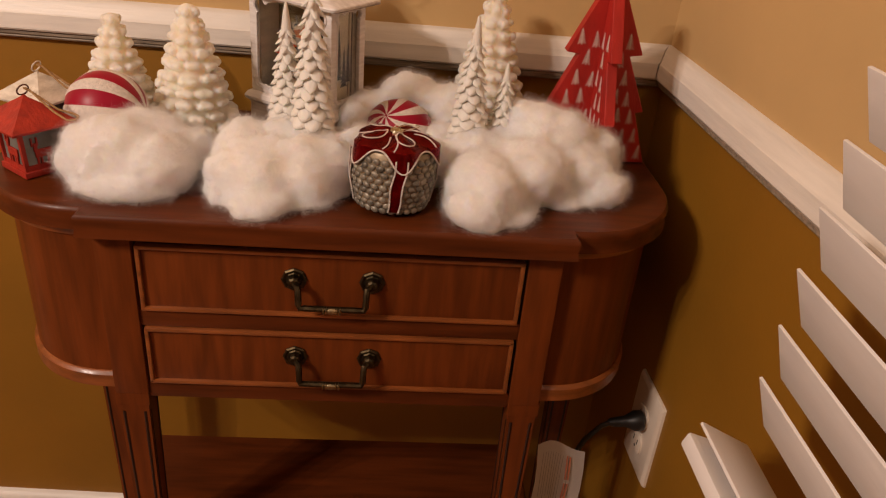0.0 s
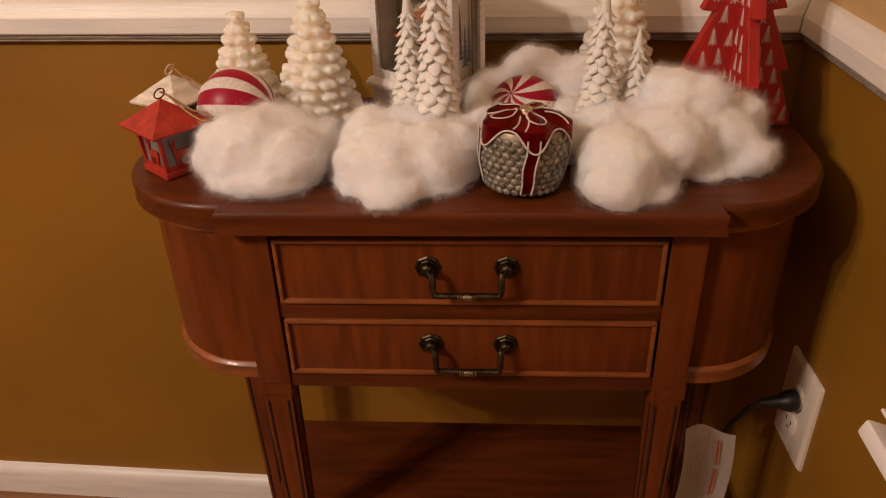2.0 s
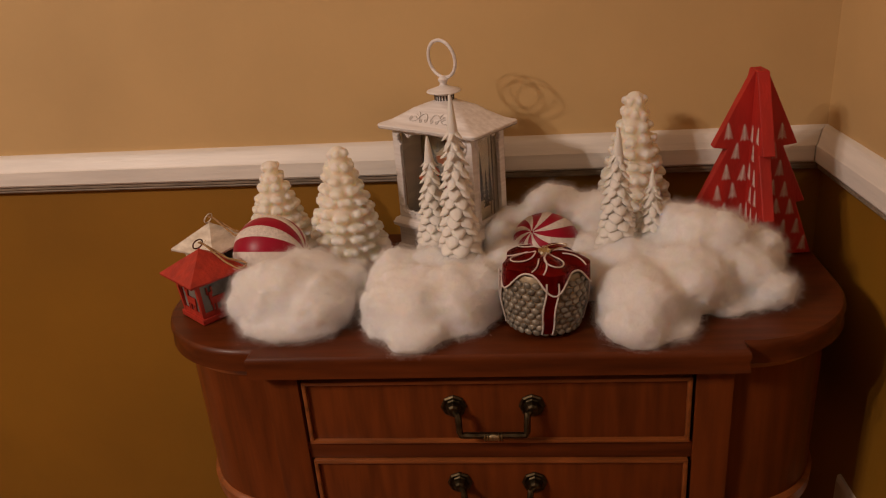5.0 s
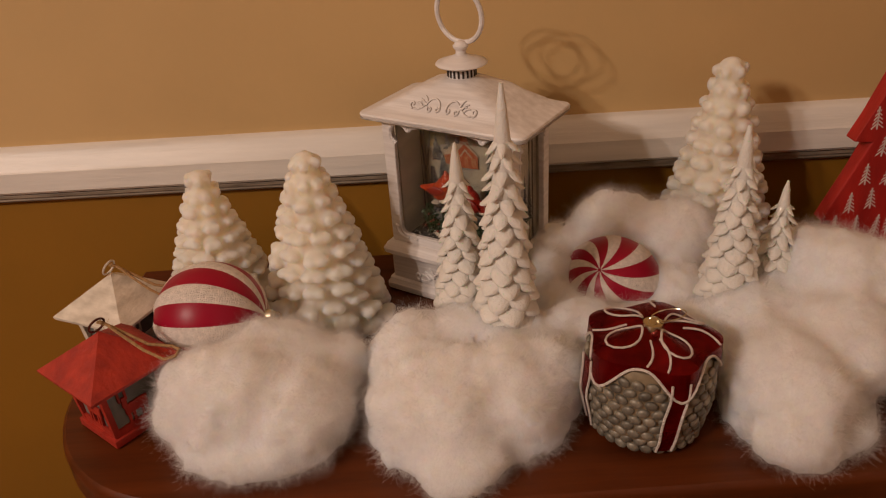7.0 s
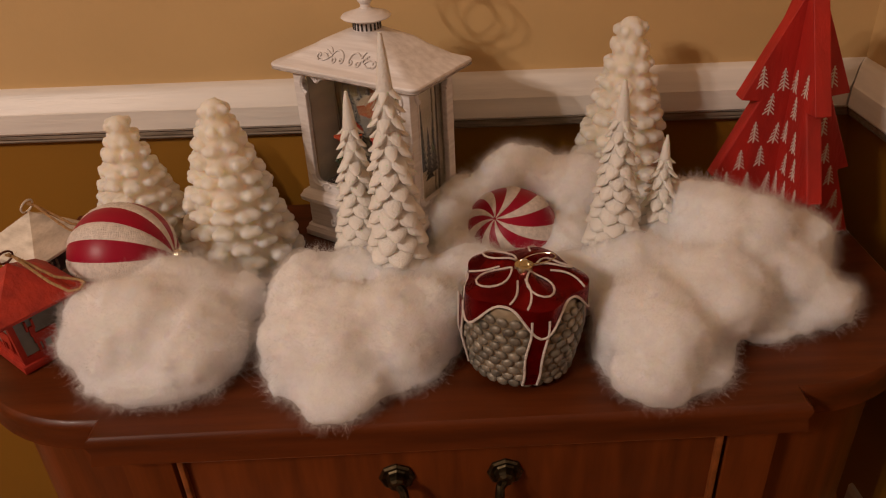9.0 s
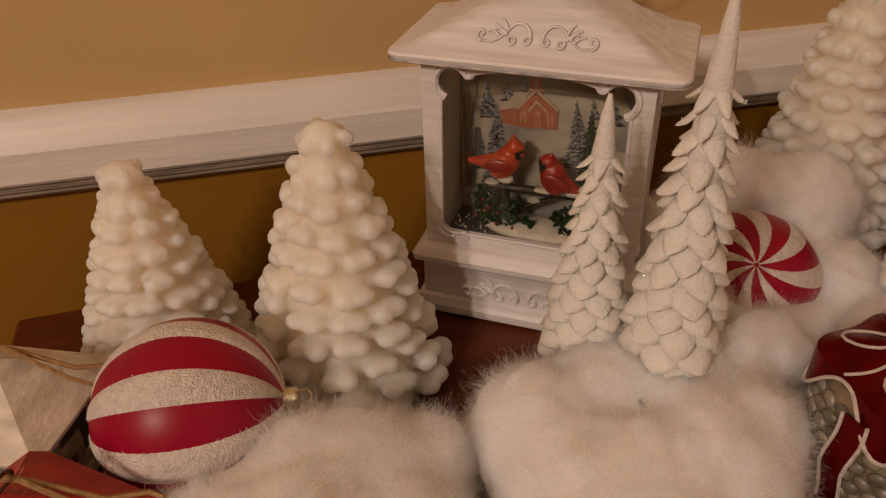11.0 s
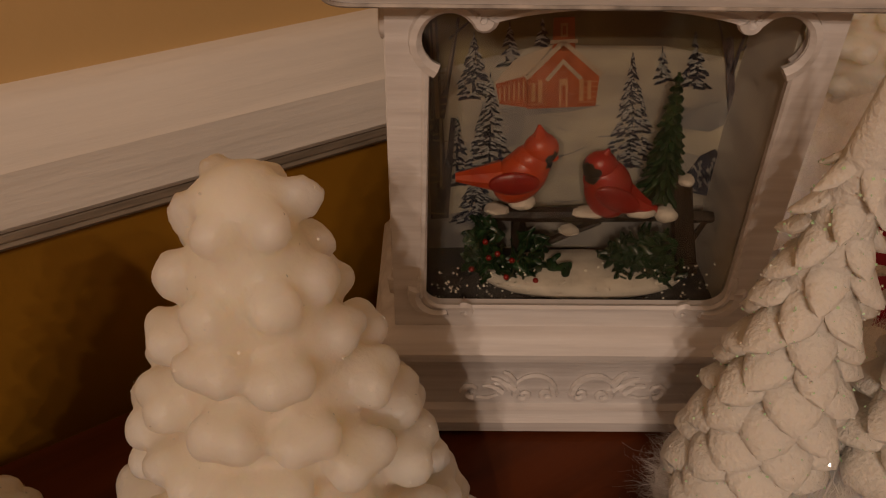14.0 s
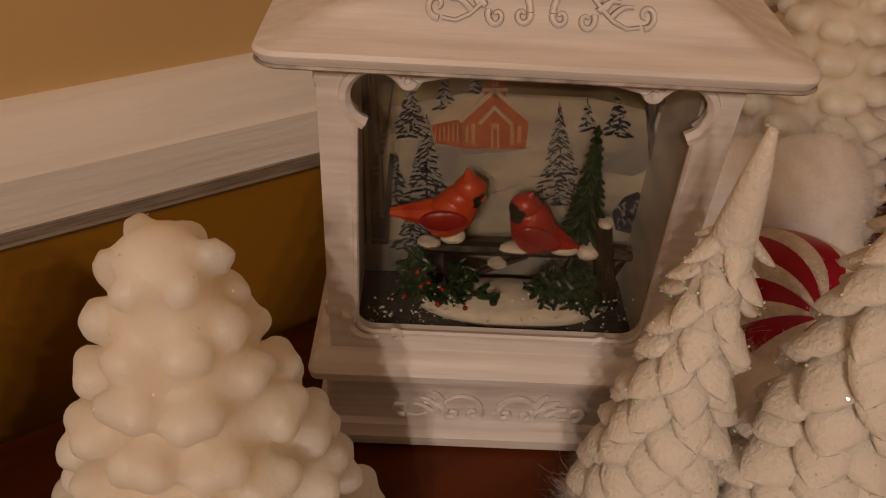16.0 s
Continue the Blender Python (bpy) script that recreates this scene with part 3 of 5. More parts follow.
for i in range(9):
    u = 0.12 + 0.055 * i
    ln = rnd.uniform(0.5, 0.75)
    for v0 in (0.12,):
        p = lambda uu, vv: (0.229 + 0.066 * uu + 0.004 * math.sin(vv * 3), -0.0135 + 0.030 * uu + 0.008 * math.sin(uu * 3.1), 0.520 - 0.036 * uu - 0.125 * vv + 0.004 * math.sin(6 * uu + 2 * vv))
        q = [bm.verts.new(p(uu, vv)) for uu, vv in ((u, v0), (u + 0.012, v0), (u + 0.012, v0 + ln), (u, v0 + ln))]
        bm.faces.new(q)
part("print_bar", bm, INK_G, lab, smooth=False)
bm = bmesh.new()
for u in (0.64, 0.70):
    for v0, ln in ((0.1, 0.3), (0.45, 0.35)):
        bm.faces.new([bm.verts.new(p(uu, vv)) for uu, vv in ((u, v0), (u + 0.035, v0), (u + 0.035, v0 + ln), (u, v0 + ln))])
part("print_bar", bm, INK_R, lab, smooth=False)


# ---------------------------------------------------------------- cotton batting
def fused(bm, voxel, iterations):
    """One closed skin round overlapping lumps."""
    me = bpy.data.meshes.new("lump")
    bm.to_mesh(me)
    bm.free()
    tmp = new("lump", me)
    rm = tmp.modifiers.new("remesh", "REMESH")
    rm.mode, rm.voxel_size, rm.use_smooth_shade = "VOXEL", voxel, True
    sm = tmp.modifiers.new("smooth", "SMOOTH")
    sm.factor, sm.iterations = 0.5, iterations
    skin = bpy.data.meshes.new_from_object(tmp.evaluated_get(bpy.context.evaluated_depsgraph_get()))
    bpy.data.objects.remove(tmp)
    bpy.data.meshes.remove(me)
    for p in skin.polygons:
        p.use_smooth = True
    return skin


def fuzz(skin, count, seed, length=(0.005, 0.013), width=0.00007, curl=0.7, lift=0.75, segs=3):
    """Fine curly fibres rooted all over a skin."""
    rng = np.random.default_rng(seed)
    n_v = len(skin.vertices)
    co, no = np.empty(n_v * 3), np.empty(n_v * 3)
    skin.vertices.foreach_get("co", co)
    skin.vertices.foreach_get("normal", no)
    co, no = co.reshape(-1, 3), no.reshape(-1, 3)
    ok = np.flatnonzero(no[:, 2] > -0.45)
    k = rng.choice(ok, count)
    n, p = no[k], co[k] + rng.normal(0, 0.0012, (count, 3)) - no[k] * 0.002
    t = np.cross(n, rng.normal(0, 1, (count, 3)) * (1.0, 1.0, 0.5))
    t /= np.linalg.norm(t, axis=1)[:, None] + 1e-9
    d = t + n * rng.uniform(-0.1, lift, (count, 1))
    d /= np.linalg.norm(d, axis=1)[:, None]
    L = rng.uniform(*length, (count, 1)) / segs
    w = rng.uniform(0.6, 1.2, (count, 1)) * width
    verts = np.empty((segs + 1, 2, count, 3))
    bend = rng.normal(0, curl * 0.6, (count, 3))
    for s in range(segs + 1):
        side = np.cross(d, n)
        side /= np.linalg.norm(side, axis=1)[:, None] + 1e-9
        p[:, 2] = np.maximum(p[:, 2], TOP + 0.0006)
        verts[s, 0], verts[s, 1] = p - side * w * (1 - 0.6 * s / segs), p + side * w * (1 - 0.6 * s / segs)
        p = p + d * L
        d = d + rng.normal(0, curl * 0.5, (count, 3)) + bend * 0.5 - n * 0.08
        d /= np.linalg.norm(d, axis=1)[:, None]
    i = np.arange(count)
    ix = lambda s, e: (s * 2 + e) * count + i
    faces = np.concatenate([np.stack([ix(s, 0), ix(s, 1), ix(s + 1, 1), ix(s + 1, 0)], 1) for s in range(segs)])
    me = bpy.data.meshes.new("fibre_fuzz")
    me.vertices.add(verts.size // 3)
    me.vertices.foreach_set("co", verts.ravel())
    me.loops.add(faces.size)
    me.loops.foreach_set("vertex_index", faces.ravel().astype(np.int32))
    me.polygons.add(len(faces))
    me.polygons.foreach_set("loop_start", np.arange(0, faces.size, 4, dtype=np.int32))
    me.update(calc_edges=True)
    me.materials.append(FIBRE)
    return me


def cotton(name, blobs, seed, label, n_fibre=60000):
    """Loose batting: soft overlapping tufts merged to one core, wrapped in deep curly fibre."""
    rnd = random.Random(seed)
    bm = bmesh.new()
    for x, y, z, rx, ry, rz in blobs:
        ball(bm, (x, y, z), (rx * 0.9, ry * 0.9, rz * 0.92), 3)
        for _ in range(5):
            a, e = rnd.uniform(0, 2 * math.pi), rnd.uniform(-0.2, 1.2)
            d = Vector((math.cos(a) * math.cos(e), math.sin(a) * math.cos(e), math.sin(e)))
            k = rnd.uniform(0.35, 0.55)
            c = Vector((x + d.x * rx * 0.5, y + d.y * ry * 0.5, z + d.z * rz * 0.5))
            ball(bm, c, (rx * k, ry * k, rz * k), 2)
    skin = fused(bm, 0.0036, 16)
    off = Vector((seed * 3.1, seed * 1.7, 0))
    for v in skin.vertices:
        p = v.co
        w = Vector((p.x * 30 + p.y * 12, p.y * 36 - p.x * 12, p.z * 40)) + off
        d = noise.fractal(w, 0.8, 2.2, 4) * 0.0058 + noise.noise(p * 110 + off) * 0.0012
        v.co = p + v.normal * (max(d, -0.0018) - 0.002)
        if v.co.z < TOP + 0.0006:
            v.co.z = TOP + 0.0006
    skin.update()
    skin.materials.clear()
    skin.materials.append(COTTON)
    ob = new(name, skin)
    tagged(ob, label, "cotton batting")
    for count, s2, ln, wd, curl, lift, segs, lab in ((n_fibre, 0, (0.005, 0.013), 0.00008, 0.8, 0.75, 3, "fine curly cotton fibres"),
                                                     (n_fibre // 3, 40, (0.008, 0.019), 0.00006, 1.0, 1.0, 4, "long stray cotton wisps")):
        fz = new("fibre_fuzz", fuzz(skin, count, seed + s2, ln, wd, curl, lift, segs))
        fz.parent = ob
        tagged(fz, lab, kind="stuff")
    return ob


cotton("cotton_batting", [(-0.212, 0.062, 0.808, 0.058, 0.050, 0.043), (-0.172, 0.052, 0.803, 0.042, 0.042, 0.037), (-0.240, 0.070, 0.803, 0.036, 0.045, 0.038), (-0.192, 0.088, 0.809, 0.048, 0.034, 0.042), (-0.158, 0.088, 0.800, 0.034, 0.036, 0.034), (-0.200, 0.046, 0.787, 0.066, 0.050, 0.014), (-0.195, 0.020, 0.790, 0.046, 0.020, 0.016)], 1,
       "fluffy white cotton batting heap on the table")
cotton("cotton_batting", [(-0.078, 0.050, 0.803, 0.056, 0.058, 0.038), (-0.036, 0.055, 0.803, 0.045, 0.048, 0.038), (-0.098, 0.092, 0.806, 0.036, 0.042, 0.038), (-0.008, 0.070, 0.802, 0.034, 0.040, 0.036), (-0.050, 0.105, 0.806, 0.060, 0.035, 0.038), (-0.070, 0.006, 0.791, 0.036, 0.026, 0.018), (-0.072, -0.010, 0.786, 0.022, 0.014, 0.010), (-0.062, 0.045, 0.786, 0.078, 0.054, 0.012), (-0.040, 0.140, 0.796, 0.040, 0.024, 0.020), (0.020, 0.105, 0.803, 0.040, 0.026, 0.036)], 7,
       "fluffy white cotton batting under two white trees")
cotton("cotton_batting", [(0.142, 0.043, 0.804, 0.046, 0.054, 0.042), (0.134, 0.004, 0.794, 0.032, 0.030, 0.022), (0.188, 0.070, 0.809, 0.052, 0.048, 0.042), (0.220, 0.108, 0.822, 0.048, 0.042, 0.050), (0.250, 0.090, 0.806, 0.036, 0.034, 0.038), (0.275, 0.068, 0.797, 0.024, 0.024, 0.024), (0.145, 0.105, 0.805, 0.052, 0.042, 0.040), (0.195, 0.132, 0.824, 0.046, 0.034, 0.048), (0.268, 0.118, 0.808, 0.034, 0.034, 0.042), (0.150, 0.034, 0.786, 0.056, 0.054, 0.013), (0.225, 0.080, 0.786, 0.068, 0.046, 0.013), (0.095, 0.100, 0.800, 0.036, 0.030, 0.032)], 3,
       "fluffy white cotton batting heap beside the red tree", 90000)
cotton("cotton_batting", [(0.025, 0.205, 0.806, 0.040, 0.034, 0.044), (0.070, 0.215, 0.814, 0.052, 0.036, 0.054), (0.115, 0.205, 0.812, 0.046, 0.036, 0.050), (0.060, 0.128, 0.792, 0.052, 0.030, 0.030), (0.105, 0.150, 0.798, 0.036, 0.046, 0.034), (0.008, 0.178, 0.806, 0.028, 0.030, 0.040), (0.014, 0.140, 0.800, 0.026, 0.026, 0.034)], 5,
       "fluffy white cotton batting behind the striped ball")


# ---------------------------------------------------------------- ivory wax trees
def wax_tree(x, y, tip, base_r, tiers, seed, rot=0, lean=0, label="ivory wax tree candle with rounded boughs, glitter on it", z0=TOP + 0.001):
    rnd = random.Random(seed)
    H = tip - z0
    bm = bmesh.new()
    lathe(bm, [(base_r * 0.84, 0), (base_r * 0.77, H * 0.1), (base_r * 0.53, H * 0.45), (base_r * 0.24, H * 0.86), (base_r * 0.13, H * 0.96)], 24)
    step = H * 0.93 / (tiers - 0.5)
    for i in range(tiers):
        t = i / (tiers - 1)
        z = H * 0.94 - step * i
        r = base_r * (0.11 + 0.67 * t)
        n = max(6, round(6 + 6 * t))
        ph = rnd.uniform(0, 6.28)
        for k in range(n):
            a = ph + 2 * math.pi * (k + rnd.uniform(-0.12, 0.12)) / n
            w = min(0.0098, 3.7 * r / n) * rnd.uniform(0.9, 1.12)
            ln = base_r * (0.18 + 0.09 * t) * rnd.uniform(0.85, 1.15)
            hv = step * rnd.uniform(0.40, 0.48)
            # a blunt bough with a knobbed end, lifted a little at its tip
            mm = Matrix.Rotation(a, 4, "Z") @ Matrix.Translation((r, 0, z + rnd.uniform(-0.12, 0.12) * step)) @ Matrix.Rotation(radians(rnd.uniform(-16, 6)), 4, "Y")
            ball(bm, (0, 0, 0), (ln, w * 0.85, hv), 2, mm)
            ball(bm, (ln * 0.60, w * 0.44, 0), (w * 0.58, w * 0.56, hv * 0.82), 2, mm)
            ball(bm, (ln * 0.60, -w * 0.44, 0), (w * 0.58, w * 0.56, hv * 0.82), 2, mm)
    ball(bm, (0, 0, H * 0.958), (0.0092, 0.0092, H * 0.042), 2)
    for v in bm.verts:
        v.co += Vector((noise.noise(v.co * 120), noise.noise(v.co * 120 + Vector((9, 0, 0))), noise.noise(v.co * 120 + Vector((0, 9, 0))))) * 0.0010
    me = fused(bm, 0.0014, 5)
    me.materials.clear()
    me.materials.append(WAX)
    ob = new("candle_tree", me)
    ob.matrix_basis = pose(x, y, z0, lean, 0, rot)
    tagged(ob, label, "candle", "ivory wax trees")
    part("glitter", flakes(me, 700, 0.00034, rnd), FLAKE_W, ob, "sparse clear glitter", smooth=False, kind="stuff")
    return ob


wax_tree(-0.260, 0.222, 0.905, 0.045, 10, 11)
wax_tree(-0.168, 0.185, 0.929, 0.052, 11, 12, 40)
wax_tree(0.162, 0.242, 0.960, 0.052, 12, 13, 80)


# ---------------------------------------------------------------- white resin trees
def resin_tree(x, y, tip, base_r, tiers, seed, z0, lean=(0, 0), label="slim white resin tree with scale-like boughs and glitter"):
    rnd = random.Random(seed)
    H = tip - z0
    bm = bmesh.new()
    lathe(bm, [(base_r * 0.70, 0), (base_r * 0.60, H * 0.2), (base_r * 0.30, H * 0.7), (base_r * 0.24, H * 0.80), (base_r * 0.13, H * 0.93), (base_r * 0.05, H * 0.995)], 20)
    for i in range(tiers):
        t = i / (tiers - 1)
        z = H * (0.80 - 0.70 * t)
        r = base_r * (0.20 + 0.50 * t)
        n = 7 if t > 0.6 else 6 if t > 0.25 else 5
        ph = (i % 2) * math.pi / n + rnd.uniform(-0.15, 0.15)
        for k in range(n):
            a = ph + 2 * math.pi * (k + rnd.uniform(-0.08, 0.08)) / n
            L = H * 0.84 / tiers * rnd.uniform(0.95, 1.15) * (0.9 + 0.25 * t)
            W = r * 0.64 * rnd.uniform(0.9, 1.1)
            # a thick drooping scale, pointed at its lower end
            mm = Matrix.Rotation(a, 4, "Z") @ Matrix.Translation((r, 0, z)) @ Matrix.Rotation(radians(rnd.uniform(-41, -32)), 4, "Y")
            vs = ball(bm, (0, 0, 0), (1, 1, 1), 2)
            for v in vs:
                px, py, pz = v.co
                taper = 1.0 if pz > 0 else 1 - 0.42 * (-pz) ** 2.2
                v.co = mm @ Vector((px * 0.46 * W + 0.20 * L * (pz < 0) * pz * pz, py * W * taper, pz * L * 0.76 - L * 0.14))
    for v in bm.verts:
        v.co += Vector((noise.noise(v.co * 220), noise.noise(v.co * 220 + Vector((9, 0, 0))), 0)) * 0.0004
    me = finish(bm, "resin_tree", RESIN)
    ob = new("resin_tree", me)
    ob.matrix_basis = pose(x, y, z0, lean[0], lean[1], 15 * seed)
    tagged(ob, label, "tree ornament", "white resin trees")
    part("glitter", flakes(me, 2400, 0.00040, rnd), FLAKE, ob, "greenish sparkling glitter", smooth=False, kind="stuff")
    return ob


resin_tree(-0.0592, 0.131, 0.950, 0.0212, 13, 21, 0.808)
resin_tree(-0.0303, 0.104, 0.997, 0.0235, 15, 22, 0.804, label="tall white resin tree with scale-like boughs and glitter")
resin_tree(0.130, 0.120, 0.952, 0.0225, 13, 23, 0.806)
resin_tree(0.166, 0.130, 0.905, 0.0165, 9, 24, 0.812, label="small white resin tree with scale-like boughs and glitter")


# ---------------------------------------------------------------- red board tree
red = thing("wooden_tree", pose(0.278, 0.188, TOP + 0.001, 0, 0, 3), "red wooden tree of crossed boards printed with white firs", "tree ornament")
RH = 0.205


def wing_outline():
    out = [(0.0, 0.0), (0.070, 0.0)]
    tiers = ((0.0, 0.070, 0.060, 0.048), (0.060, 0.057, 0.124, 0.029), (0.124, 0.043, RH, 0.006))
    for z0, w0, z1, w1 in tiers:
        out += [(w0, z0 + (0.002 if z0 else 0.0))] if z0 else []
        out += [(w1, z1)] if z1 < RH else [(0.006, RH)]
    return out + [(0.0, RH)]


glyph = bmesh.new()
gh = 0.0175
box(glyph, (0, 0, gh / 2), (0.0010, 0.0005, gh))
for k in range(5):
    z, w = gh * (0.28 + 0.155 * k), 0.0044 * (1 - 0.15 * k)
    for s in (-1, 1):
        box(glyph, (s * w / 2, 0, z - w * 0.28), (w, 0.0005, 0.0010))
        glyph.verts.ensure_lookup_table()
        for v in glyph.verts[-8:]:
            v.co.z -= abs(v.co.x) * 0.9 - w * 0.25
glyph_me = finish(glyph, "printed_fir", PRINT, False)
TH = 0.012
for k in range(4):
    bm = bmesh.new()
    plate(bm, wing_outline(), TH)
    bmesh.ops.translate(bm, verts=bm.verts, vec=(0.0 if k % 2 == 0 else TH / 2, -TH / 2, 0))
    w = part("board", bm, REDW, red, smooth=False)
    bv = w.modifiers.new("bevel", "BEVEL")
    bv.width, bv.segments, bv.limit_method = 0.0012, 2, "ANGLE"
    w.matrix_basis = Matrix.Rotation(radians(90 * k), 4, "Z")
    rnd = random.Random(50 + k)
    for row in range(9):
        z = 0.004 + 0.0215 * row
        tz = (0.0, 0.060, 0.124)[0 if row < 3 else 1 if row < 6 else 2]
        z1 = (0.060, 0.124, RH)[0 if row < 3 else 1 if row < 6 else 2]
        w0 = (0.070, 0.057, 0.043)[0 if row < 3 else 1 if row < 6 else 2]
        w1 = (0.048, 0.030, 0.006)[0 if row < 3 else 1 if row < 6 else 2]
        lim = w0 + (w1 - w0) * (z + gh - tz) / (z1 - tz) - 0.003
        for c in range(5):
            xx = 0.012 + 0.0155 * c + (0.0078 if row % 2 else 0)
            if xx > lim:
                break
            for side in (-1, 1):
                g = new("printed_fir", glyph_me)
                g.parent = w
                g.matrix_basis = pose(xx + rnd.uniform(-0.001, 0.001), side * (TH / 2 + 0.0001), z + rnd.uniform(-0.002, 0.002), 0, rnd.uniform(-6, 6), 0)


# ---------------------------------------------------------------- striped glass balls
def striped(name, c, r, axis, bands, twist, label, roll=0.0):
    q = Vector(axis).to_track_quat("Z", "Y").to_matrix().to_4x4()
    t = thing(name, Matrix.Translation(c) @ q @ Matrix.Rotation(roll, 4, "Z"), label, "ball ornament")
    bm = bmesh.new()
    bmesh.ops.create_uvsphere(bm, u_segments=64, v_segments=32, radius=r)
    part("ball", bm, REDBALL, t)
    bm = bmesh.new()
    for b in range(bands):
        prev = None
        for i in range(41):
            th = math.pi * (0.012 + 0.976 * i / 40)
            a0 = 2 * math.pi * b / bands + twist * (th / math.pi)
            w = math.pi / bands
            row = []
            for j in range(7):
                u = j / 6
                a = a0 + w * u
                rr = r + 0.0005 * math.sin(math.pi * u) ** 0.5 + 0.0002 if 0 < j < 6 else r - 0.0002
                row.append(bm.verts.new((rr * math.sin(th) * math.cos(a), rr * math.sin(th) * math.sin(a), rr * math.cos(th))))
            if prev:
                for j in range(6):
                    bm.faces.new((prev[j], prev[j + 1], row[j + 1], row[j]))
            prev = row
    s = part("stripe", bm, WHITEGLIT, t, "white glittered stripes")
    part("glitter", flakes(s.data, 900, 0.0004, random.Random(bands)), FLAKE_W, s, smooth=False, kind="stuff")
    return t


RB = 0.0405
lb_ = striped("striped_ball", (-0.243, 0.132, 0.827), RB, (0.985, -0.14, 0.03), 8, 0.0, "crimson glass ball with broad white glitter stripes, lying in cotton", 0.35)
bm = bmesh.new()
lathe(bm, [(0.005, RB - 0.001), (0.005, RB + 0.005), (0.004, RB + 0.006), (0.001, RB + 0.0062)], 16)
part("cap", bm, CAPM, lb_, "silver cap")
bm = bmesh.new()
tube(bm, [(0.0035 * math.cos(a), 0, RB + 0.008 + 0.0035 * math.sin(a)) for a in [2 * math.pi * k / 14 for k in range(14)]], 0.0004, 5, True)
part("hook", bm, CAPM, lb_)
striped("striped_ball", (0.058, 0.168, 0.805), 0.040, (-0.36, -0.56, 0.74), 8, 1.5, "crimson glass ball with white swirl stripes meeting in front", 0.2)

# ---------------------------------------------------------------- round gift ornament
gift = thing("gift_ornament", pose(0.052, 0.042, TOP + 0.002, -3, 2, 0) @ Matrix.Diagonal((1.06, 1.06, 0.94, 1)), "silver beaded glass gift ornament with a shiny red bow", "ornament")
GR, GH = 0.0375, 0.066
bm = bmesh.new()
lathe(bm, [(GR * 0.60, 0.0), (GR * 0.86, 0.004), (GR * 0.95, 0.014), (GR, 0.036), (GR * 0.98, 0.054), (GR * 0.9, GH - 0.003), (GR * 0.7, GH), (0.004, GH + 0.001)], 40)
part("drum", bm, GILT, gift)
bm = bmesh.new()
for row in range(9):
    z = 0.004 + 0.0064 * row
    rr = GR * (0.86 + 0.14 * min(1, z / 0.03)) if z < 0.03 else GR * (1.0 - 0.05 * max(0, z - 0.045) / 0.02)
    for k in range(28):
        a = 2 * math.pi * (k + 0.5 * (row % 2)) / 28
        ball(bm, (0, 0, 0), (0.0019, 0.0041, 0.0034), 2, Matrix.Rotation(a, 4, "Z") @ Matrix.Translation((rr, 0, z)) @ Matrix.Rotation(radians(30 if row % 2 else -30), 4, "X"))
part("bead_relief", bm, SILVER, gift, "woven silver-grey bead relief", kind="stuff")


def drape(a, rho):
    lobe = 0.5 + 0.5 * math.cos(5 * a + 0.6)
    R = GR * (0.90 + 0.18 * lobe)
    if rho <= 0.8:
        return (R * rho / 0.8 * math.cos(a), R * rho / 0.8 * math.sin(a), GH + 0.002 + 0.007 * (1 - (rho / 0.8) ** 2) + 0.005 * lobe * math.sin(math.pi * rho / 0.8))
    k = (rho - 0.8) / 0.2
    return (R * (1 + 0.015 * k) * math.cos(a), R * (1 + 0.015 * k) * math.sin(a), GH + 0.002 - k * (0.002 + 0.019 * lobe ** 1.5))


NA = 80
bm = bmesh.new()
loops = [[drape(2 * math.pi * k / NA, rho) for k in range(NA)] for rho in (0.04, 0.2, 0.4, 0.6, 0.72, 0.8, 0.85, 0.9, 0.95, 1.0)]
rings(bm, loops, cap=False)
bmesh.ops.solidify(bm, geom=bm.faces[:], thickness=0.0012)
bow = part("bow", bm, REDFOIL, gift, "shiny red mirrored bow over the lid")
bm = bmesh.new()
tube(bm, [Vector(drape(2 * math.pi * k / NA, 1.0)) * 1.004 for k in range(NA)], 0.0009, 6, True)
for a0 in (0.3, 2.2, 3.6, 5.1):
    pts = []
    for k in range(20):
        u = 2 * math.pi * k / 20
        rho, a = 0.42 + 0.24 * math.cos(u), a0 + 0.42 * math.sin(u)
        p = drape(a, max(0.1, rho))
        pts.append((p[0], p[1], p[2] + 0.0008))
    tube(bm, pts, 0.0007, 6, True)
for a0 in (1.25, 2.9, 4.35, 4.65, 5.9):
    pts = [drape(a0 + 0.10 * math.sin(3 * u), 0.35 + 0.45 * u) for u in [k / 8 for k in range(9)]]
    tube(bm, [(p[0], p[1], p[2] + 0.0007) for p in pts], 0.0007, 6)
part("piping", bm, WHITEGLIT, bow, "white glittered piping")
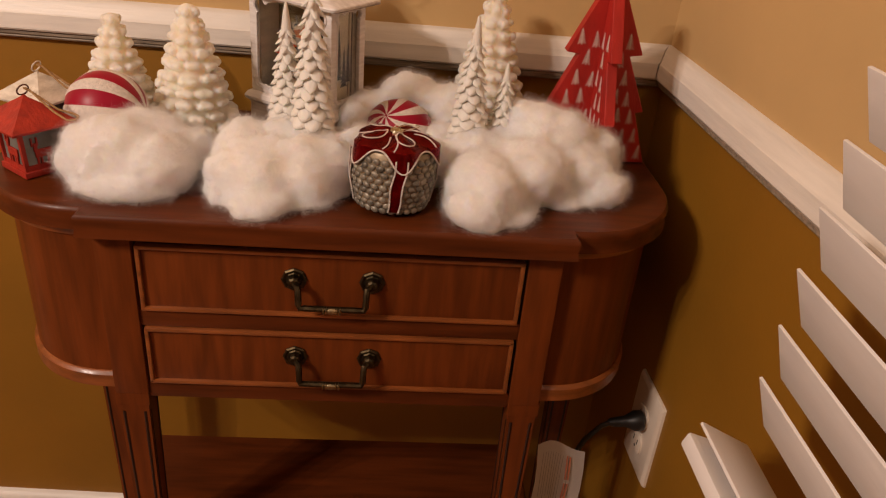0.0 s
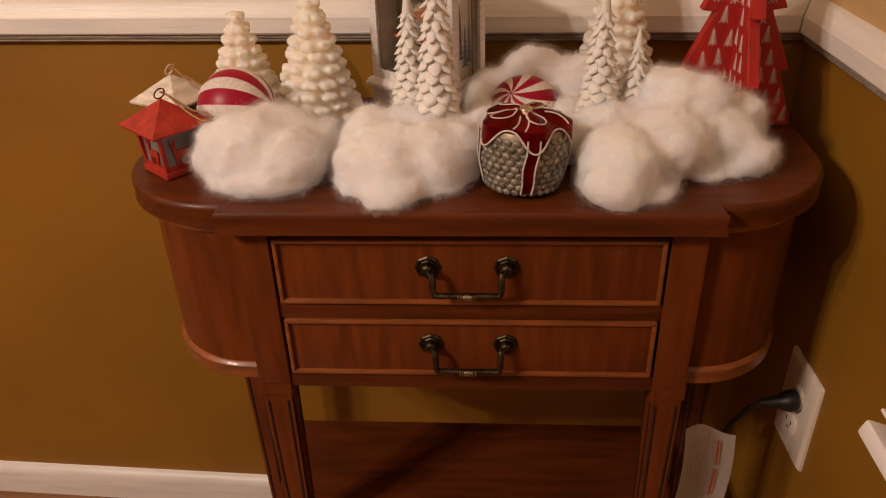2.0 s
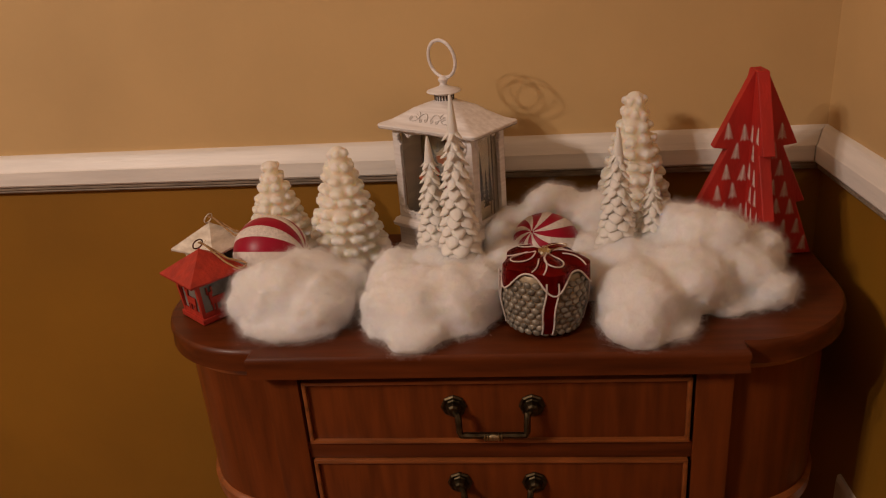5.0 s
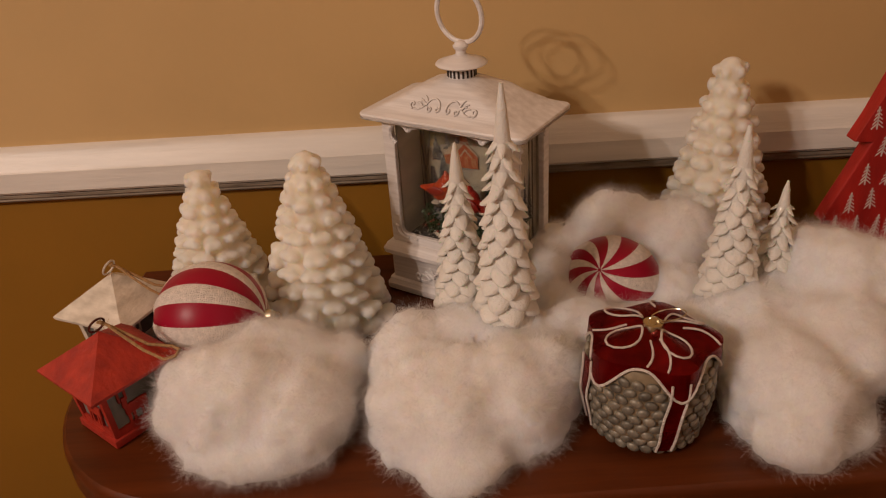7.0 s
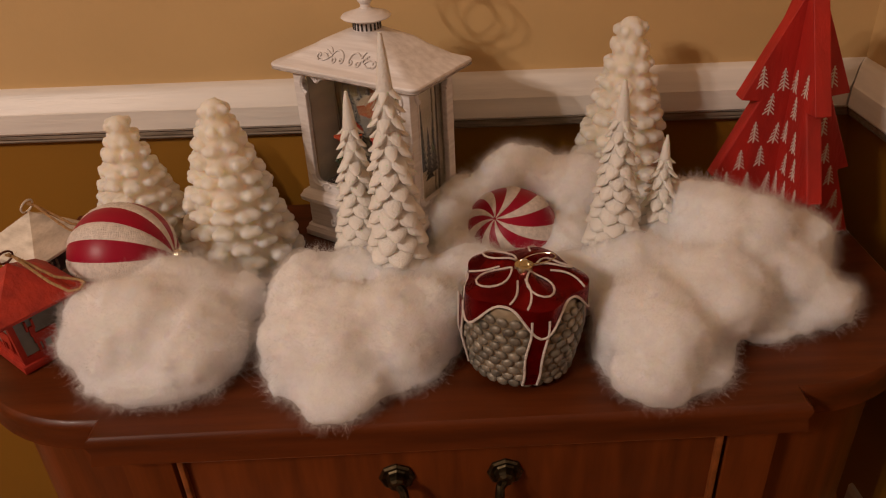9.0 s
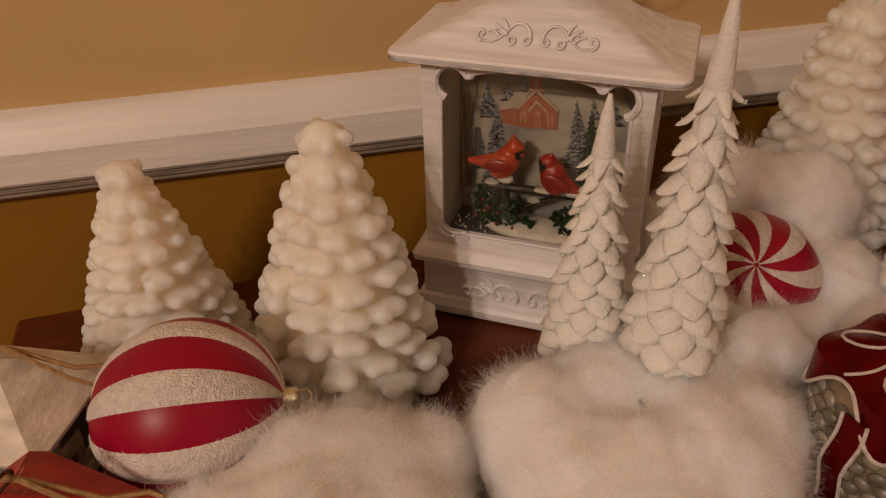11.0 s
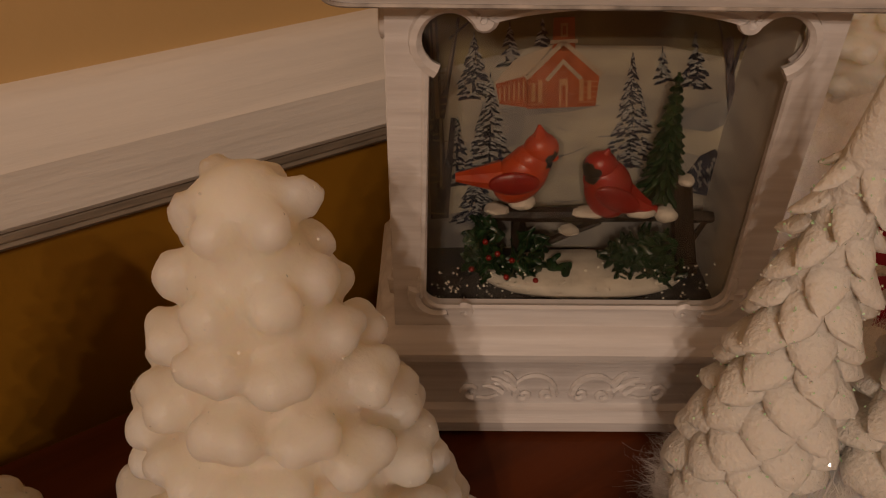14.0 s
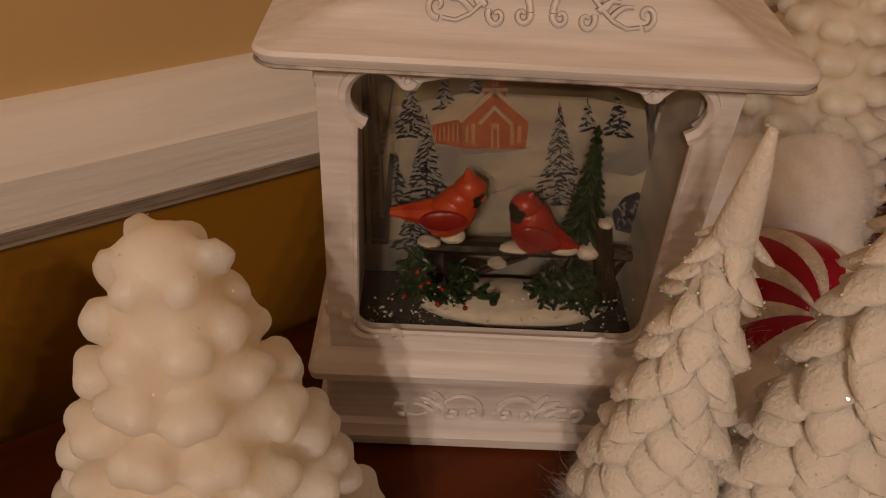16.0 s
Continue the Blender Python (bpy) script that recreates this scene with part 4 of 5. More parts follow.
for a0 in (-1.42, 0.2, 1.75, 3.35):
    bm, bw = bmesh.new(), bmesh.new()
    rows = []
    for k in range(10):
        z = GH - 0.006 - (GH - 0.010) * k / 9
        rr = (GR * (0.84 + 0.16 * min(1, z / 0.03)) if z < 0.03 else GR) + 0.0026
        aa = a0 + 0.02 * math.sin(k) - 0.10 * k / 9
        rows.append([(rr * math.cos(aa + d), rr * math.sin(aa + d), z) for d in (-0.13, -0.045, 0.045, 0.13)])
    g = [[bm.verts.new(p) for p in r] for r in rows]
    for a, b in zip(g, g[1:]):
        for k in range(3):
            bm.faces.new((a[k], a[k + 1], b[k + 1], b[k]))
    bmesh.ops.solidify(bm, geom=bm.faces[:], thickness=0.0014)
    rb = part("ribbon", bm, REDFOIL, gift, "shiny red ribbon band")
    for col in (0, 3):
        tube(bw, [Vector((r[col][0] * 1.01, r[col][1] * 1.01, r[col][2])) for r in rows], 0.0008, 6)
    part("piping", bw, WHITEGLIT, rb, "white glittered piping")
bm = bmesh.new()
lathe(bm, [(0.0066, GH + 0.006), (0.0070, GH + 0.0085), (0.0062, GH + 0.011), (0.0058, GH + 0.0125), (0.001, GH + 0.013)], 24)
part("cap", bm, CAPM, gift, "pale gold crimped cap")
bm = bmesh.new()
tube(bm, [(0.004 + 0.010 * math.cos(a) + 0.006, 0.004 + 0.006 * math.sin(a), GH + 0.0145 + 0.002 * math.cos(a)) for a in [2 * math.pi * k / 24 for k in range(24)]], 0.0004, 5, True)
tube(bm, [(0.003 * math.cos(a), 0, GH + 0.0135 + 0.003 * math.sin(a)) for a in [2 * math.pi * k / 14 for k in range(14)]], 0.0004, 5, True)
part("wire_loop", bm, CAPM, gift)


# ---------------------------------------------------------------- two small wooden lanterns
def small_lantern(x, y, apex, corner, paint, ringm, label, seed):
    """corner: plan direction in which one roof corner points."""
    rot = math.degrees(math.atan2(corner[1], corner[0])) - 45
    t = thing("small_lantern", pose(x, y, TOP + 0.001, 0, 0, rot), label, "lantern", "small painted lanterns")
    H = apex - TOP - 0.001
    eave, hr, hb, ht = H * 0.66, 0.0330, 0.0205, 0.0235
    bm = bmesh.new()
    box(bm, (0, 0, 0.003), (2 * hb + 0.004, 2 * hb + 0.004, 0.006), 0.0006)
    part("base", bm, paint, t)
    for sx in (-1, 1):
        for sy in (-1, 1):
            bm = bmesh.new()
            rings(bm, [[(sx * (h - 0.002) + dx, sy * (h - 0.002) + dy, z) for dx, dy in ((-0.002, -0.002), (0.002, -0.002), (0.002, 0.002), (-0.002, 0.002))] for z, h in ((0.006, hb), (eave, ht))])
            part("corner_post", bm, paint, t)
    bm = bmesh.new()
    box(bm, (0, 0, (0.006 + eave) / 2), (2 * hb - 0.006, 2 * hb - 0.006, eave - 0.007))
    part("inside", bm, DARKIN, t, smooth=False)
    rnd = random.Random(seed)
    for k in range(4):
        mrot = Matrix.Rotation(radians(90 * k), 4, "Z")
        bm = bmesh.new()
        box(bm, (0, -hb + 0.0025, (0.006 + eave) / 2), (2 * hb - 0.004, 0.0008, eave - 0.008))
        bmesh.ops.transform(bm, matrix=mrot, verts=bm.verts)
        pn = part("pane", bm, PANE, t, smooth=False)
        bm = bmesh.new()
        w = 2 * hb - 0.004
        box(bm, (0, -hb + 0.001, 0.0085), (w, 0.0016, 0.005))
        box(bm, (0, -hb + 0.001, eave - 0.003), (w, 0.0016, 0.005))
        # plain cut-out ornament: a bar on struts with a branching top
        box(bm, (0.0, -hb + 0.001, 0.022), (0.017, 0.0016, 0.008), 0.0006)
        for xx in (-0.0065, -0.003, 0.0035, 0.0065):
            box(bm, (xx, -hb + 0.001, 0.0145), (0.0018, 0.0016, 0.010))
        box(bm, (-0.0075, -hb + 0.001, 0.0285), (0.0035, 0.0016, 0.008))
        box(bm, (-0.0105, -hb + 0.001, 0.034), (0.0014, 0.0016, 0.008))
        box(bm, (-0.0055, -hb + 0.001, 0.034), (0.0014, 0.0016, 0.008))
        bmesh.ops.transform(bm, matrix=mrot, verts=bm.verts)
        part("fretwork", bm, paint, pn, smooth=False)
    bm = bmesh.new()
    rings(bm, [[(sx * h, sy * h, z) for sx, sy in ((-1, -1), (1, -1), (1, 1), (-1, 1))] for z, h in ((eave - 0.0015, hr - 0.0005), (eave, hr), (eave + 0.001, hr), (H - 0.0015, 0.002), (H, 0.0008))])
    part("roof", bm, paint, t, smooth=False)
    bm = bmesh.new()
    tube(bm, [(0.0055 * math.cos(a), 0.0055 * math.sin(a) * 0.5, H + 0.005 + 0.0055 * math.sin(a)) for a in [2 * math.pi * k / 20 for k in range(20)]], 0.0008, 6, True)
    part("ring", bm, ringm, t)
    # twine loop lying over the roof
    bm = bmesh.new()
    inv = Matrix.Rotation(radians(-rot), 4, "Z")
    base = [(0.0, 0.002, H + 0.006), (0.006, 0.001, H + 0.0045), (0.016, -0.002, H - 0.004), (0.028, -0.006, H - 0.013), (0.040, -0.008, H - 0.020), (0.047, -0.006, H - 0.020), (0.049, -0.001, H - 0.018), (0.044, 0.002, H - 0.017), (0.030, -0.001, H - 0.012), (0.012, 0.002, H - 0.001), (0.001, 0.003, H + 0.006)]
    tube(bm, [inv @ Vector(p) for p in base], 0.0011, 6)
    for _ in range(26):
        k = rnd.randrange(len(base) - 1)
        p = Vector(base[k]).lerp(Vector(base[k + 1]), rnd.random())
        d = Vector((rnd.uniform(-1, 1), rnd.uniform(-1, 1), rnd.uniform(-0.6, 1))).normalized() * rnd.uniform(0.002, 0.005)
        tube(bm, [inv @ p, inv @ (p + d)], 0.00014, 3)
    part("twine", bm, TWINE, t, "frayed jute twine loop")
    return t


small_lantern(-0.300, 0.080, 0.856, (0.10, -0.99), SRED, RUST, "chipped red painted wooden lantern with grey panes", 31)
small_lantern(-0.318, 0.156, 0.856, (0.35, -0.94), SWHITE, SWHITE, "chipped white painted wooden lantern with twine loop", 32)

# ---------------------------------------------------------------- glass lantern with a winter scene
L_ANG = -34
lan = thing("snow_globe_lantern", pose(-0.048, 0.2215, TOP + 0.001, 0, 0, L_ANG), "distressed white lantern snow globe with birds in a winter scene", "lantern")
LW, LD = 0.0565, 0.029      # half width and half depth of the glazed body
Z1, Z2 = 0.046, 0.156       # foot of the body, eaves
bm = bmesh.new()
rings(bm, [rrect(LW + a, LD + a, z * Z1 / 0.052, 0.003) for z, a in ((0.0, 0.006), (0.002, 0.0075), (0.007, 0.0075), (0.009, 0.006), (0.012, 0.0055), (0.013, 0.003), (0.036, 0.003), (0.039, 0.005), (0.041, 0.0075), (0.045, 0.008), (0.047, 0.0068), (0.050, 0.0055), (0.052, 0.002))])
base = part("base", bm, LWHITE_H, lan)


def scroll_pair(sx, w, h):
    """Acanthus scrolls on one side of a centre line, as polylines in x, z."""
    stem = [(0.30 - 0.20 * math.cos(a), 0.30 + 0.62 * math.sin(a)) for a in [math.pi * k / 12 for k in range(10)]] + [(0.55, 0.42), (0.64, 0.20), (0.76, 0.06), (0.88, 0.10)]
    out = [[(sx * w * x, h * z) for x, z in stem]]
    out.append([(sx * (w * 0.17 + p[0]), p[1] + h * 0.24) for p in spiral((0, 0), h * 0.22, 170, 520, 0.2)])
    out.append([(sx * (w * 0.40 + p[0]), p[1] + h * 0.20) for p in spiral((0, 0), h * 0.24, 30, -330, 0.2)])
    out.append([(sx * (w * 0.93 + p[0]), p[1] + h * 0.36) for p in spiral((0, 0), h * 0.28, -100, 250, 0.2)])
    for x0, z0, x1, z1 in ((0.50, 0.62, 0.62, 1.05), (0.56, 0.44, 0.74, 0.80), (0.62, 0.28, 0.82, 0.52), (0.50, 0.40, 0.70, 0.62)):
        out.append([(sx * w * (x0 + (x1 - x0) * u), h * (z0 + (z1 - z0) * u + 0.10 * math.sin(math.pi * u))) for u in [k / 6 for k in range(7)]])
    return out


bm = bmesh.new()
for sx in (-1, 1):
    for line in scroll_pair(sx, 0.034, 0.013):
        tube(bm, [(x, -LD - 0.0038, 0.0140 + z) for x, z in line], 0.0015, 6, r_end=0.0007)
part("scroll", bm, LWHITE, base, "raised leaf scroll ornament")
# corner posts and framed openings
for sx in (-1, 1):
    for sy in (-1, 1):
        bm = bmesh.new()
        box(bm, (sx * (LW - 0.003), sy * (LD - 0.003), (Z1 + Z2) / 2), (0.006, 0.006, Z2 - Z1), 0.0012)
        part("corner_post", bm, LWHITE, lan)


def opening(hw, z0, z1, arch=0.005, r=0.0085):
    """Opening with scalloped upper corners and hollow lower corners."""
    pts = []
    for k in range(9):                      # lower left
        a = radians(180 + 90 * k / 8)
        pts.append((-hw + r * 0.75 * (1 + math.cos(a)), z0 + r * 0.75 * (1 + math.sin(a))))
    for k in range(9):                      # lower right
        a = radians(270 + 90 * k / 8)
        pts.append((hw - r * 0.75 * (1 - math.cos(a)), z0 + r * 0.75 * (1 + math.sin(a))))
    cx, cz = hw - r * 0.8, z1 - r * 1.1
    pts.append((hw - 0.001, cz - r * 0.9))
    for k in range(13):                     # upper right lobe
        a = radians(-50 + 190 * k / 12)
        pts.append((cx + r * 0.92 * math.cos(a), cz + r * 0.92 * math.sin(a)))
    n = 15
    x0 = cx - r * 0.92
    for k in range(n):
        x = x0 * (1 - 2 * k / (n - 1))
        pts.append((x, z1 - r * 0.62 + arch * (1 - (x / x0) ** 2) ** 0.8))
    for k in range(13):
        a = radians(40 + 190 * k / 12)
        pts.append((-cx + r * 0.92 * math.cos(a), cz + r * 0.92 * math.sin(a)))
    pts.append((-hw + 0.001, cz - r * 0.9))
    return pts


FT = 0.004
for face, hwid, hdep, rot in (("front", LW, LD, 0), ("back", LW, LD, 180), ("side", LD, LW, 90), ("side", LD, LW, -90)):
    bm = bmesh.new()
    hole = opening(hwid - 0.0085, Z1 + 0.008, Z2 - 0.004, 0.005 if hwid > 0.04 else 0.002, 0.0085 if hwid > 0.04 else 0.0065)
    plate(bm, [(-hwid - 0.0004, Z1), (hwid + 0.0004, Z1), (hwid + 0.0004, Z2), (-hwid - 0.0004, Z2)], FT, Matrix.Rotation(radians(rot), 4, "Z") @ Matrix.Translation((0, -hdep - 0.0006, 0)), hole)
    fr = part("window_frame", bm, LWHITE, lan, smooth=False)
    bm = bmesh.new()
    M = Matrix.Rotation(radians(rot), 4, "Z")
    hh = [h for h in hole]
    tube(bm, [M @ Vector((x, -hdep - 0.0006, z)) for x, z in hh], 0.0011, 6, True)
    r = 0.0085 if hwid > 0.04 else 0.006
    for sx in (-1, 1):
        cx, cz = hwid - 0.0085 - r * 0.8, Z2 - 0.004 - r * 1.1
        tube(bm, [M @ Vector((sx * (cx + p[0]), -hdep - 0.001, cz + p[1])) for p in spiral((0, 0), r * 1.02, -70, 150, 0.95)], 0.0021, 6, r_end=0.0012)
        tube(bm, [M @ Vector((sx * (cx - r * 0.95 + p[0]), -hdep - 0.001, cz + r * 0.62 + p[1])) for p in spiral((0, 0), r * 0.3, 180, 420, 0.3, 10)], 0.0017, 6, r_end=0.0009)
        tube(bm, [M @ Vector((sx * (hwid - 0.0085 - r * 0.6 + p[0]), -hdep - 0.001, Z1 + 0.008 + r * 0.62 + p[1])) for p in spiral((0, 0), r * 0.95, 20, -110, 0.95)], 0.0023, 6, r_end=0.0013)
        tube(bm, [M @ Vector((sx * (hwid - 0.0085 - r * 1.55 + p[0]), -hdep - 0.001, Z1 + 0.0065 + p[1])) for p in spiral((0, 0), r * 0.32, 60, 330, 0.3, 10)], 0.0016, 6, r_end=0.0008)
        tube(bm, [M @ Vector((sx * (hwid - 0.0075), -hdep - 0.001, Z1 + 0.008 + r * (0.6 + 0.9 * u))) for u in (0, 0.3, 0.6, 1)], 0.0014, 6, r_end=0.0005)
    part("scroll", bm, LWHITE, fr, "raised scroll ornament round the opening")
    if rot in (0, 90, -90):
        bm = bmesh.new()
        box(bm, (0, -hdep + FT + 0.0002, (Z1 + Z2) / 2), (2 * hwid - 0.009, 0.0008, Z2 - Z1 - 0.001), 0, M)
        gp = part("glass_pane", bm, GLASS, lan, smooth=False)
        gp.visible_shadow = False
bm = bmesh.new()
box(bm, (0, 0, Z1 + 0.001), (2 * LW - 0.010, 2 * LD - 0.010, 0.002))
part("inner_floor", bm, FLOORLIQ, lan, smooth=False)

# roof: swept up from wide eaves to a slotted neck, saucer and ring
bm = bmesh.new()
RW, RD = 0.0715, 0.0415
prof = ((Z2 - 0.0015, 0.968, 0.96), (Z2 + 0.0005, 0.995, 0.993), (Z2 + 0.002, 1.0, 1.0), (Z2 + 0.0032, 0.99, 0.985), (Z2 + 0.0050, 0.90, 0.88), (Z2 + 0.0068, 0.82, 0.80), (Z2 + 0.0100, 0.73, 0.72), (Z2 + 0.0150, 0.60, 0.63), (Z2 + 0.0205, 0.45, 0.54), (Z2 + 0.0245, 0.30, 0.45), (Z2 + 0.0270, 0.19, 0.33), (Z2 + 0.0280, 0.165, 0.285))
rings(bm, [rrect(RW * a, RD * b, z, min(RW * a, RD * b) * (0.16 if a > 0.7 else 0.35 if a > 0.4 else 0.8), 5) for z, a, b in prof])
roof = part("roof", bm, LWHITE_H, lan, "brushed white sloping roof with worn edges")
bm = bmesh.new()
tube(bm, rrect(RW * 0.992, RD * 0.990, Z2 - 0.0008, 0.0066, 5), 0.0006, 5, True)
part("eave_line", bm, ROOF_GREY, roof, "grey worn eave edge")
# each scroll line: a wider grey tube as outline, a white one over it
bm, lines = bmesh.new(), []
for sx in (-1, 1):
    for line in scroll_pair(sx, 0.028, 0.0095):
        pts = []
        for x, z in line:
            zz = Z2 + 0.0068 + max(0, z + 0.002) * 0.95
            k = next((i for i in range(len(prof) - 1) if prof[i + 1][0] >= zz), 8)
            u = (zz - prof[k][0]) / (prof[k + 1][0] - prof[k][0])
            yy = RD * (prof[k][2] + u * (prof[k + 1][2] - prof[k][2]))
            pts.append((x, -yy - 0.0002, zz))
        lines.append(pts)
        tube(bm, pts, 0.0010, 6, r_end=0.0006)
part("scroll", bm, ROOF_GREY, roof, "grey outline round the leaf scrolls")
bm = bmesh.new()
for pts in lines:
    tube(bm, [(x, y - 0.0006, z + 0.0002) for x, y, z in pts], 0.0008, 6, r_end=0.0004)
part("scroll", bm, LWHITE, roof, "raised leaf scrolls")
ZN = Z2 + 0.0275
bm = bmesh.new()
lathe(bm, [(r, ZN + z * 0.7) for r, z in ((0.0125, -0.002), (0.0120, 0), (0.0105, 0.001), (0.0105, 0.010), (0.0125, 0.0115), (0.0185, 0.0135), (0.0195, 0.0148), (0.0185, 0.0165), (0.012, 0.0195), (0.006, 0.0225), (0.004, 0.0245), (0.0038, 0.028), (0.0055, 0.031), (0.0058, 0.033), (0.004, 0.0365), (0.0015, 0.038))], 32)
part("neck", bm, LWHITE, lan, "white neck with a saucer-shaped cap")
bm = bmesh.new()
box(bm, (0.0105, 0, ZN + 0.0039), (0.0012, 0.0014, 0.0053))
slot_me = finish(bm, "vent_slot", DARKIN, False)
for k in range(20):
    v = new("vent_slot", slot_me)
    v.parent = lan
    v.matrix_basis = Matrix.Rotation(2 * math.pi * k / 20, 4, "Z")
bm = bmesh.new()
RC = ZN + 0.0266 + 0.0185
tube(bm, [(0.0185 * math.sin(a), 0.003 * math.cos(a), RC - 0.0205 * math.cos(a)) for a in [2 * math.pi * k / 40 for k in range(40)]], 0.0019, 8, True)
part("ring", bm, LWHITE, lan, "white hanging ring")

# ---- the scene behind the glass: painted panel, small figures in front of it
BACK = 0.009
ZP0, ZP1, HP = Z1 + 0.002, Z2 - 0.001, LW - 0.006
pan = bmesh.new()
box(pan, (0, BACK + 0.0008, (ZP0 + ZP1) / 2), (2 * HP, 0.0012, ZP1 - ZP0))
panel = part("painted_panel", pan, P_SNOW, lan, "painted winter landscape panel", smooth=False)


def painted(name, polys, m, lift, kind=""):
    """Flat painted shapes on the panel."""
    bm = bmesh.new()
    for pts in polys:
        plate(bm, pts, 0.00012, Matrix.Translation((0, BACK - lift, 0)))
    part(name, bm, m, panel, smooth=False, kind=kind)


def dabs(name, quads, m, lift):
    """Many small brush dabs on the panel."""
    bm = bmesh.new()
    for pts in quads:
        bm.faces.new([bm.verts.new((x, BACK - lift, z)) for x, z in pts])
    part(name, bm, m, panel, smooth=False, kind="stuff")


def V(px, py):
    """Place on the painted panel from a sketch 920 wide and 700 high."""
    return (min(HP, max(-HP, -0.080531 + 1.4055e-04 * px - 2.2991e-05 * py + 8.647e-08 * px * py)), min(ZP1, max(ZP0, 0.164311 + 7.6905e-06 * px - 2.1957e-04 * py + 7.130e-09 * px * py)))


def U(px, py):
    """Place of the small figures from the same sketch."""
    return (-0.076176 + 1.2928e-04 * px - 2.1147e-05 * py + 7.954e-08 * px * py, 0.170475 + 7.0738e-06 * px - 2.0196e-04 * py + 6.558e-09 * px * py)


rnd = random.Random(8)


def stroke(x0, y0, x1, y1, w0, w1):
    """A tapered brush stroke."""
    dx, dy = x1 - x0, y1 - y0
    n = math.hypot(dx, dy) or 1
    ax, ay = -dy / n / 2, dx / n / 2
    return [V(x0 + ax * w0, y0 + ay * w0), V(x1 + ax * w1, y1 + ay * w1), V(x1 - ax * w1, y1 - ay * w1), V(x0 - ax * w0, y0 - ay * w0)]


def fir_dabs(px, top, bot, hw, count):
    """Drooping bough strokes of a painted fir, dark under, frost on top."""
    dark, frost = [stroke(px, top, px, bot, 2, 6)], []
    for _ in range(count):
        t = rnd.random() ** 0.75
        y = top + (bot - top) * (0.04 + 0.94 * t)
        u = rnd.uniform(-1, 1)
        x = px + u * hw * t
        ln = 5 + 9 * t
        sgn = 1 if u > 0 else -1
        dark.append(stroke(x - sgn * ln * 0.5, y - 2, x + sgn * ln * 0.6, y + 4, 6 + 3 * t, 1.5))
        if rnd.random() < 0.62:
            frost.append(stroke(x - sgn * ln * 0.4, y - 5, x + sgn * ln * 0.5, y - 1, 2.6 + 1.4 * t, 1.0))
    return dark, frost


painted("sky", [[V(180, 130), V(900, 130), V(900, 235), V(800, 225), V(690, 205), V(560, 200), V(460, 195), V(330, 215), V(180, 230)]], P_SKY, 0.0004)
painted("blue_shade", [[V(370, 292), V(470, 285), V(575, 292), V(520, 300), V(420, 305)], [V(690, 330), V(770, 300), V(870, 290), V(880, 330), V(780, 345)], [V(190, 480), V(330, 470), V(560, 500), V(860, 480), V(900, 560), V(190, 560)], [V(640, 405), V(740, 380), V(850, 400), V(860, 440), V(660, 440)], [V(380, 300), V(430, 300), V(420, 350), V(385, 360)]], P_BLUE, 0.0005)
dark, frost = [], []
for f in ((330, 172, 272, 36, 90), (398, 160, 222, 19, 40), (460, 160, 196, 15, 26), (688, 205, 260, 17, 34), (750, 185, 272, 29, 70), (362, 232, 402, 47, 210), (632, 212, 402, 54, 240), (338, 395, 492, 52, 130), (300, 300, 420, 34, 70)):
    d, w = fir_dabs(*f)
    dark += d
    frost += w
dabs("painted_firs", dark, P_DARK, 0.0009)
dabs("frost_strokes", frost, P_FROST, 0.0012)
painted("blue_bush", [[V(745, 452), V(738, 415), V(762, 385), V(790, 374), V(815, 392), V(832, 430), V(830, 455), V(790, 462)]], P_DARK, 0.0008)
dabs("bush_strokes", [stroke(x, y, x + rnd.uniform(-6, 10), y + rnd.uniform(5, 14), 4, 2) for x, y in [(rnd.uniform(748, 822), rnd.uniform(388, 445)) for _ in range(40)]], P_BLUE, 0.0010)
bark = [stroke(248, 150, 268, 480, 22, 34), stroke(240, 160, 258, 290, 9, 16), stroke(300, 150, 268, 300, 6, 14), stroke(222, 150, 232, 480, 16, 20), stroke(282, 180, 330, 150, 5, 2), stroke(812, 195, 822, 310, 16, 20), stroke(818, 250, 850, 170, 8, 4), stroke(812, 240, 790, 165, 7, 3), stroke(836, 215, 860, 200, 4, 2), stroke(292, 300, 276, 480, 10, 16)]
dabs("birch_trunks", bark, P_BARK, 0.0013)
dabs("pale_bark", [stroke(252, 155, 262, 300, 5, 8), stroke(244, 165, 254, 240, 3, 4), stroke(268, 300, 270, 420, 6, 4), stroke(296, 160, 276, 250, 2, 4)] + [stroke(rnd.uniform(245, 285), y, rnd.uniform(245, 285), y + 3, 3, 2) for y in range(180, 470, 12)], P_BARKL, 0.0015)
painted("church_wall", [[V(372, 250), V(434, 236), V(434, 290), V(380, 282)], [V(432, 236), V(500, 192), V(570, 240), V(562, 292), V(432, 292)], [V(481, 157), V(521, 157), V(523, 205), V(479, 205)]], P_CHURCH, 0.0010)
painted("church_roof", [[V(368, 250), V(408, 214), V(482, 194), V(434, 238)], [V(426, 240), V(498, 188), V(503, 194), V(432, 246)], [V(502, 188), V(576, 240), V(570, 246), V(498, 194)], [V(466, 246), V(500, 216), V(538, 246), V(532, 250), V(500, 224), V(472, 250)], [V(475, 188), V(527, 188), V(527, 193), V(475, 193)]], P_ROOF, 0.0013)
